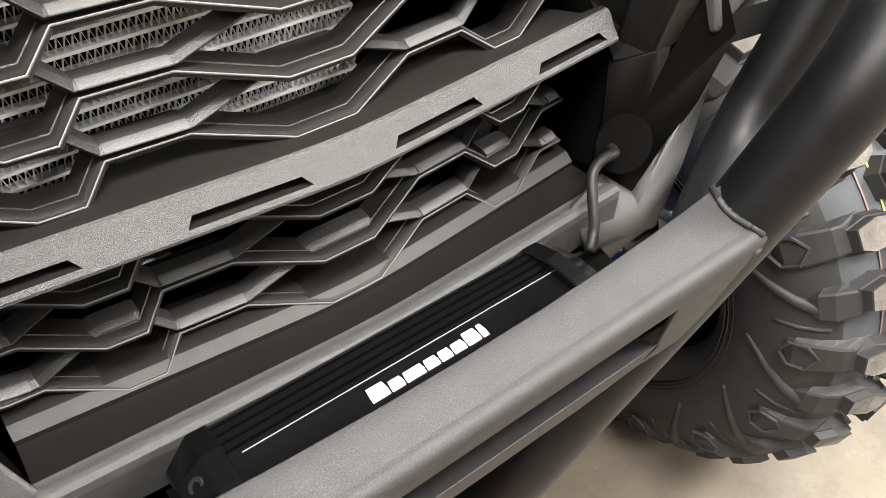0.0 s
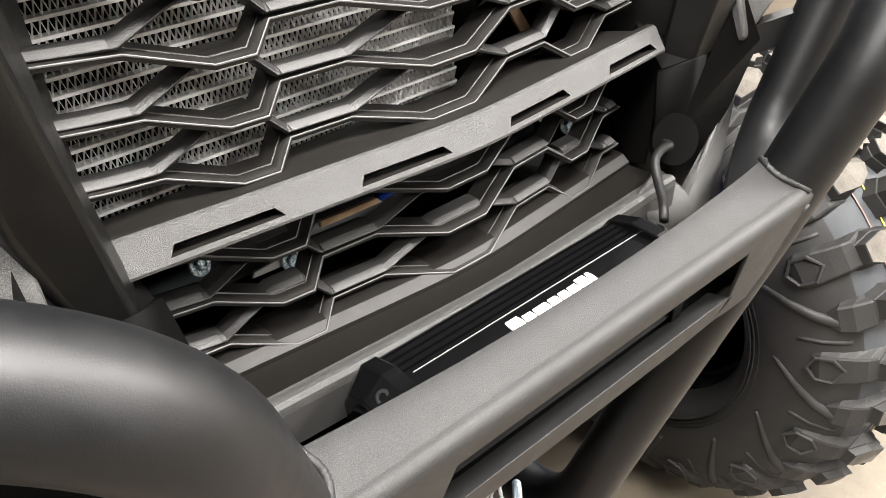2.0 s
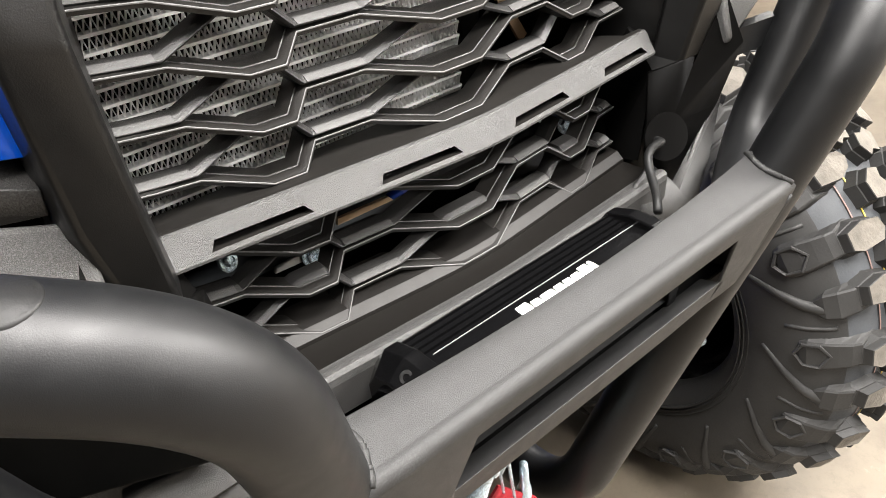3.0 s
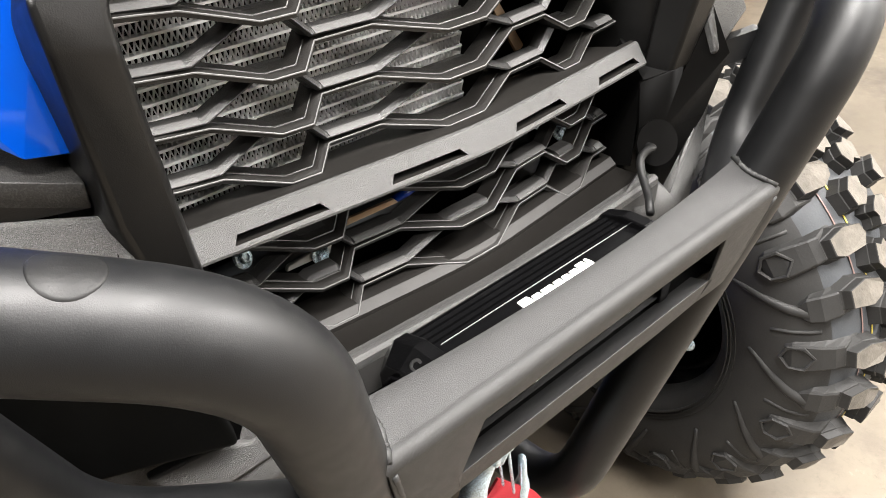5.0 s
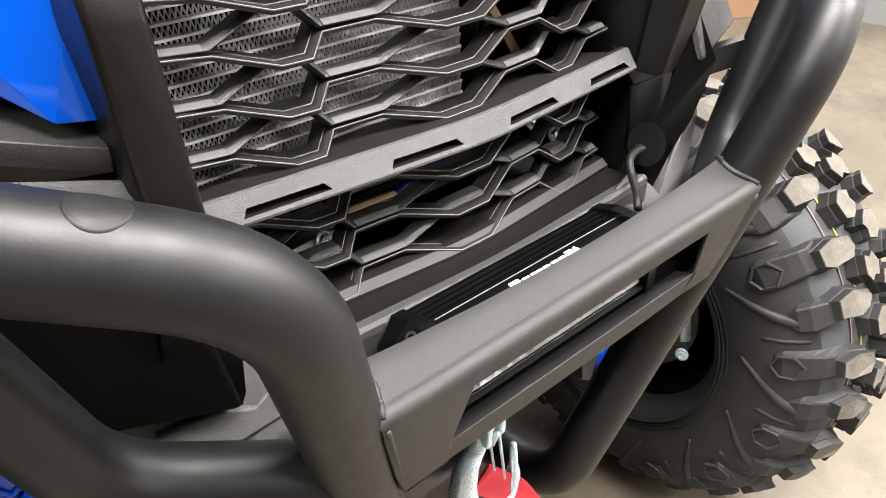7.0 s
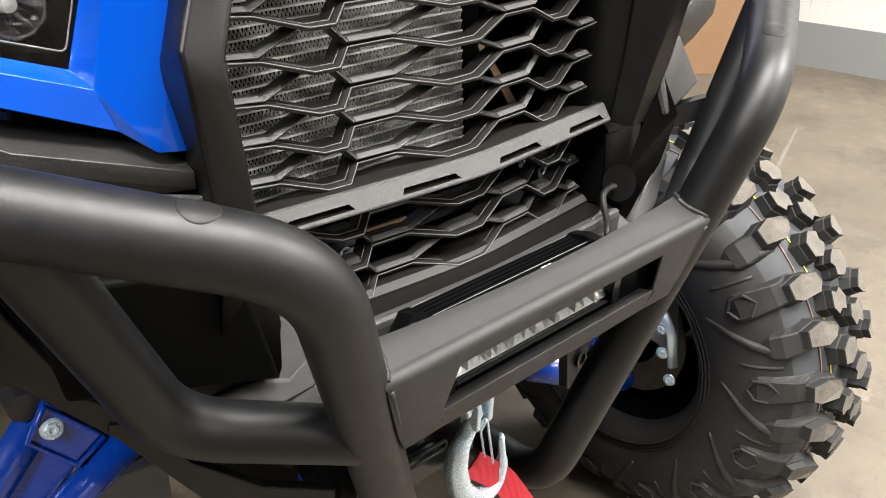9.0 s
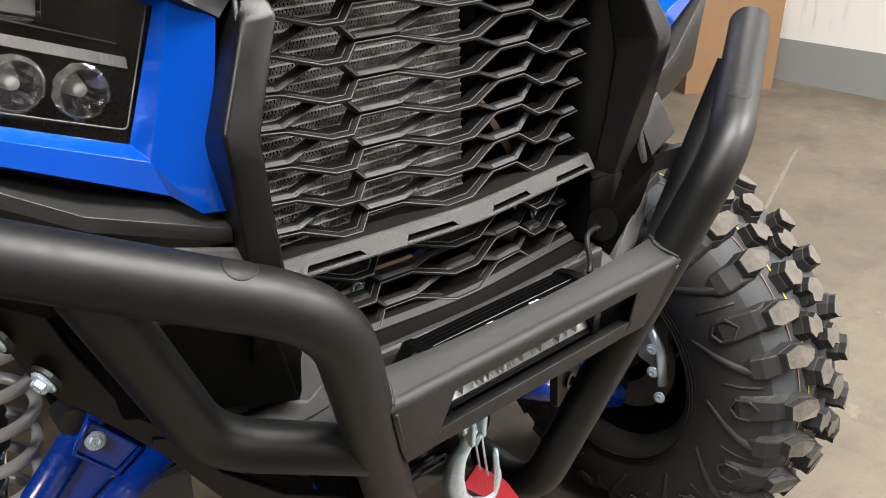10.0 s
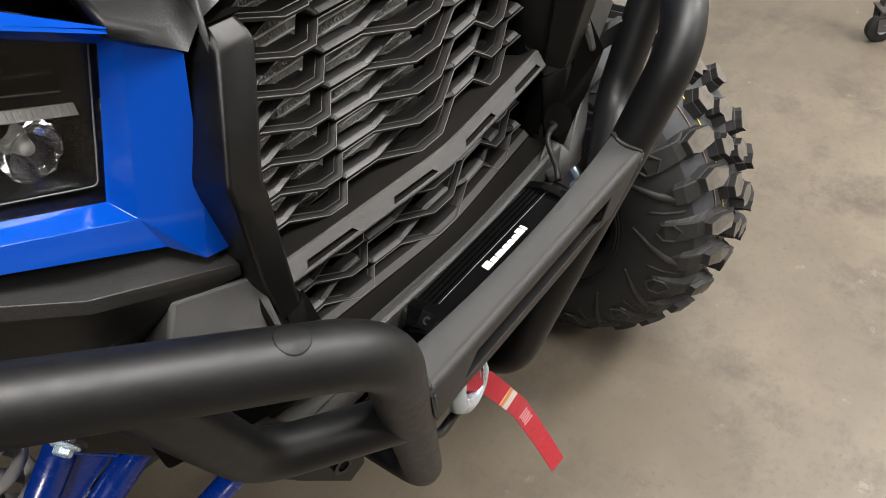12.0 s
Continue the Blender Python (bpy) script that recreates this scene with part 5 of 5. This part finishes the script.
# buttresses, six-sided pads and sweeping ribs on the inner sidewall
SIDE = [(0.238, 0.1480), (0.262, 0.1520), (0.300, 0.1520), (0.330, 0.1443), (0.352, 0.1300), (0.370, 0.1090), (0.384, 0.0830), (0.396, 0.050)]


def side_x(r):
    """How far out the sidewall stands at the radius r."""
    for (ra, ha), (rb, hb) in zip(SIDE, SIDE[1:]):
        if r <= rb:
            return ha + (hb - ha) * (r - ra) / (rb - ra)
    return SIDE[-1][1]


def on_side(r, a, lift):
    return (WX - side_x(r) - lift, WY - r * math.cos(a), WZ + r * math.sin(a))


def side_skin(rows, lift, sink=0.006):
    """A raised patch on the sidewall: rows of (radius, angle from, angle to), with its height row by row."""
    rings = []
    for (r, a, b), up in zip(rows, lift):
        slope = 0.16 * (b - a)
        rings.append([on_side(r, a - slope, -sink), on_side(r, a, up), on_side(r, b, up), on_side(r, b + slope, -sink)])
    bm = loft(rings, True)
    bm.verts.ensure_lookup_table()
    bm.faces.new(bm.verts[0:4])
    bm.faces.new(bm.verts[len(bm.verts) - 4:len(bm.verts)])
    bmesh.ops.recalc_face_normals(bm, faces=bm.faces)
    return bm


STEP = 2 * math.pi / COUNT
for k in range(COUNT):
    a = -(k + PHASE) * STEP
    if k % 2:
        rows = [(0.316, a - 0.052, a + 0.056), (0.330, a - 0.066, a + 0.066), (0.350, a - 0.064, a + 0.060), (0.366, a - 0.058, a + 0.052), (0.380, a - 0.054, a + 0.046), (0.388, a - 0.050, a + 0.042)]
        crisp(part("side_block", side_skin(rows, [0.002, 0.007, 0.011, 0.017, 0.028, 0.034]), RUBBER, wheel), 0.0022, 1)
        sides = [(0.312, 0.0), (0.324, 0.062), (0.346, 0.062), (0.357, 0.0), (0.346, -0.062), (0.324, -0.062), (0.312, 0.0)]
        pts = [on_side(r, a + d * 0.86, 0.012 if r > 0.335 else 0.006) for r, d in sides]
        part("side_rib", sweep(pts, 0.0030, 6), RUBBER, wheel)
    else:
        rows = [(0.340, a - 0.034, a + 0.026), (0.356, a - 0.056, a + 0.048), (0.372, a - 0.060, a + 0.048), (0.388, a - 0.052, a + 0.042)]
        crisp(part("side_block", side_skin(rows, [0.002, 0.012, 0.022, 0.034]), RUBBER, wheel), 0.0022, 1)
        arc = [(0.262 + 0.100 * u, a + 0.215 * (1 - u) ** 1.6 - 0.030 * u) for u in [q / 12 for q in range(13)]]
        part("side_rib", sweep([on_side(r, t, -0.0010) for r, t in arc], [0.0036 + 0.0070 * (q / 12) for q in range(13)], 8), RUBBER, wheel, smooth=True)
        arc = [(0.300 + 0.060 * u, a - 0.085 - 0.030 * u) for u in [q / 6 for q in range(7)]]
        part("side_rib", sweep([on_side(r, t, -0.0010) for r, t in arc], 0.0036, 6), RUBBER, wheel, smooth=True)
for r in (0.222, 0.228, 0.236):
    part("bead_line", turned([(r, -0.1465), (r + 0.0025, -0.1490), (r + 0.0025, -0.1440), (r, -0.1425)], 80, (WX, WY, WZ), (1, 0, 0), closed=True), RUBBER, wheel, smooth=True)

# ---- winch hook and pull strap
hook = thing("winch_hook", (-0.066, 0.054, 0.822), "zinc-plated steel winch hook hanging from the fairlead", "hook")
TOP_PIN, BEND = V(-0.0430, 0.0585, 0.818), V(-0.0292, 0.0860, 0.6582)
HZ = (TOP_PIN - BEND).normalized()
HX = (V(0.98, 0.13, 0.10) - HZ * V(0.98, 0.13, 0.10).dot(HZ)).normalized()
HY = HZ.cross(HX)


def hk(x, y, z):
    """A point of the hook: x across, y away, z up from its pin."""
    return TOP_PIN + HX * x + HY * y + HZ * z


path = [(-0.0450, 0.061, 0.8060), (-0.0475, 0.063, 0.7968), (-0.0525, 0.0646, 0.7805), (-0.0650, 0.0647, 0.7667), (-0.0669, 0.0688, 0.7365), (-0.0550, 0.0765, 0.6963), (-0.0292, 0.0860, 0.6582), (-0.0031, 0.0923, 0.6430), (0.0186, 0.0946, 0.6497), (0.0214, 0.0902, 0.6829), (0.0125, 0.0835, 0.7250)]
fine = rounded(path, 0.06, 6)
RADII = [0.0085, 0.0080, 0.0085, 0.0110, 0.0130, 0.0135, 0.0135, 0.0120, 0.0105, 0.0090, 0.0045]
steps = [k / (len(fine) - 1) * (len(RADII) - 1) for k in range(len(fine))]
part("hook_body", sweep(fine, [RADII[int(q)] + (RADII[min(int(q) + 1, len(RADII) - 1)] - RADII[int(q)]) * (q - int(q)) for q in steps], 20, squash=0.85), ZINC, hook, "forged hook body", smooth=True)
for dx in (-0.013, 0.006):
    crisp(part("clevis", slab([hk(dx, -0.010, -0.030), hk(dx, 0.012, -0.030), hk(dx, 0.012, 0.004), hk(dx, 0.006, 0.014), hk(dx, -0.004, 0.014), hk(dx, -0.010, 0.004)], HX * 0.007), ZINC, hook, "clevis cheek"), 0.002, 3)
part("pin", sweep([hk(-0.018, 0.001, 0.0), hk(0.018, 0.001, 0.0)], 0.0045, 14), ZINC, hook, "clevis pin", smooth=True)
part("pin_head", turned([(0.007, 0), (0.007, 0.004), (0.005, 0.005)], 16, hk(-0.018, 0.001, 0.0), -HX), ZINC, hook, "pin head")
for dy in (-0.007, 0.005):
    bar = rounded([hk(-0.004, dy, -0.034), hk(0.006, dy, -0.022), hk(0.012, dy, -0.055), hk(0.024, dy, -0.115)], 0.006, 5)
    part("latch", sweep(bar, 0.0030, 10, squash=0.5), ZINC, hook, "pressed latch", smooth=True)
part("rope_eye", sweep(rounded([hk(0.0, 0.001, -0.002), hk(0.0, 0.03, 0.006), V(-0.05, 0.115, 0.822)], 0.02), 0.0045, 12), FRAME_GREY, hook, "dark winch rope end", smooth=True)
part("rubber_stop", sweep(rounded([V(-0.128, 0.085, 0.735), V(-0.122, 0.080, 0.700), V(-0.085, 0.082, 0.670), V(-0.050, 0.085, 0.668)], 0.02, 6), 0.0065, 12), PITCH_RUBBER, hook, "black rubber loop", smooth=True)

strap = thing("pull_strap", (0.0, 0.03, 0.66), "red webbing pull strap with printed label, hanging from the hook", "strap")
sp_path = [V(-0.022, 0.093, 0.700), V(-0.0125, 0.091, 0.690), V(0.020, 0.087, 0.654), V(0.051, 0.0783, 0.592), V(0.082, 0.074, 0.530), V(0.1004, 0.071, 0.481), V(0.128, 0.058, 0.395), V(0.150, 0.040, 0.310)]
spf = rounded(sp_path, 0.06, 5)
def ribbon(pts, wide, thk, bm=None, across=V(0.80, -0.08, 0.49)):
    rows = []
    for i, p in enumerate(pts):
        d = (pts[min(i + 1, len(pts) - 1)] - pts[max(0, i - 1)]).normalized()
        side = (across - d * across.dot(d)).normalized()
        nn = d.cross(side)
        rows.append([p + side * wide / 2 + nn * thk, p - side * wide / 2 + nn * thk, p - side * wide / 2 - nn * thk, p + side * wide / 2 - nn * thk])
    bm = loft(rows, True, bm)
    bm.verts.ensure_lookup_table()
    bm.faces.new(bm.verts[0:4])
    bm.faces.new(bm.verts[len(bm.verts) - 4:len(bm.verts)])
    return bm
smooth_by_angle(part("webbing", ribbon(spf, 0.031, 0.0014), RED, strap, "red webbing"), 40)
run = [0.0]
for p, q in zip(spf, spf[1:]):
    run.append(run[-1] + (q - p).length)


def along_strap(d):
    k = max(i for i in range(len(run) - 1) if run[i] <= d)
    return spf[k].lerp(spf[k + 1], (d - run[k]) / (run[k + 1] - run[k]))


d0 = run[min(range(len(spf)), key=lambda k: (spf[k] - V(0.044, 0.080, 0.606)).length)]
part("label", ribbon([along_strap(d0 + 0.0052 * k) for k in range(7)], 0.0300, 0.0019), surface("worn_white_label", (0.55, 0.50, 0.47), 0.6, vary=0.3, big=60), strap, "worn white label")
part("label_band", ribbon([along_strap(d0 + 0.0005 + 0.0035 * k) for k in range(4)], 0.0300, 0.0023), surface("orange_print", (0.60, 0.22, 0.05), 0.6, vary=0.2, big=60), strap, "faded orange band of the label")
for k in range(5):
    d = d0 + 0.090 + 0.0085 * k
    part("print_bar", ribbon([along_strap(d), along_strap(d + 0.0050)], 0.0200 - 0.003 * (k % 2), 0.0018), surface("faded_pink_print", (0.52, 0.22, 0.24), 0.7, vary=0.3, big=80), strap, "faded pink printed bar")

# ---- rest of the vehicle, plain
body = slab([(-0.60, 0.62, 1.06), (-0.60, 0.62, 1.22), (-0.46, 0.62, 1.44), (0.46, 0.62, 1.44), (0.60, 0.62, 1.22), (0.60, 0.62, 1.06)], (0, 0.70, 0.06))
crisp(part("front_body", body, BLUE, car, "gloss blue body behind the headlights"), 0.03, 3)
crisp(part("belly", box((0, 1.75, 0.37), (0.62, 1.50, 0.05)), PITCH, car, "black belly plate"), 0.01)
crisp(part("cabin_floor", box((0, 1.85, 0.60), (1.30, 1.10, 0.34)), PITCH, car, "black cabin tub"), 0.03, 3)
crisp(part("rear_body", box((0, 2.60, 0.95), (1.30, 0.70, 0.62)), BLUE, car, "blue cargo bed"), 0.03, 3)
for x in (-0.60, 0.60):
    part("cage_tube", sweep(rounded([(x, 1.10, 1.30), (x * 0.92, 1.45, 1.98), (x * 0.92, 2.40, 1.98), (x, 2.55, 1.25)], 0.12), 0.026, 16), TUBE, car, "black roll-cage tube", smooth=True)
part("roof", box((0, 1.93, 2.02), (1.10, 0.98, 0.03)), PITCH, car, "black roof panel")


def plain_wheel(x, y):
    w = part("wheel", turned([(0.15, -0.06), (0.19, -0.10), (0.205, -0.12), (0.30, -0.15), (0.38, -0.13), (0.418, -0.09), (0.42, 0.0), (0.418, 0.09), (0.38, 0.13), (0.30, 0.15), (0.205, 0.12), (0.19, 0.10), (0.15, 0.06)], 64, (x, y, WZ), (1, 0, 0)), RUBBER, car, "black off-road wheel", smooth=True)
    for k in range(COUNT):
        for mesh, turn, rot in ((shoulder, 0.0, None), (middle, 0.5, None)):
            for half in (0, 1):
                lug = new("lug", mesh)
                lug.parent = w
                lug.matrix_basis = pose(x, y, WZ, 360 * (k + turn + half * 0.5) / COUNT, 0, 0) @ (Matrix.Diagonal((WIDE, 1, 1, 1)) if not half else pose(0, 0, 0, 180, 0, 180) @ pose(0, 0, 0, 180, 0, 0) @ pose(0, 0, 0, 180))
    return w


plain_wheel(-0.84, 0.40)
plain_wheel(0.70, 2.45)
plain_wheel(-0.70, 2.45)
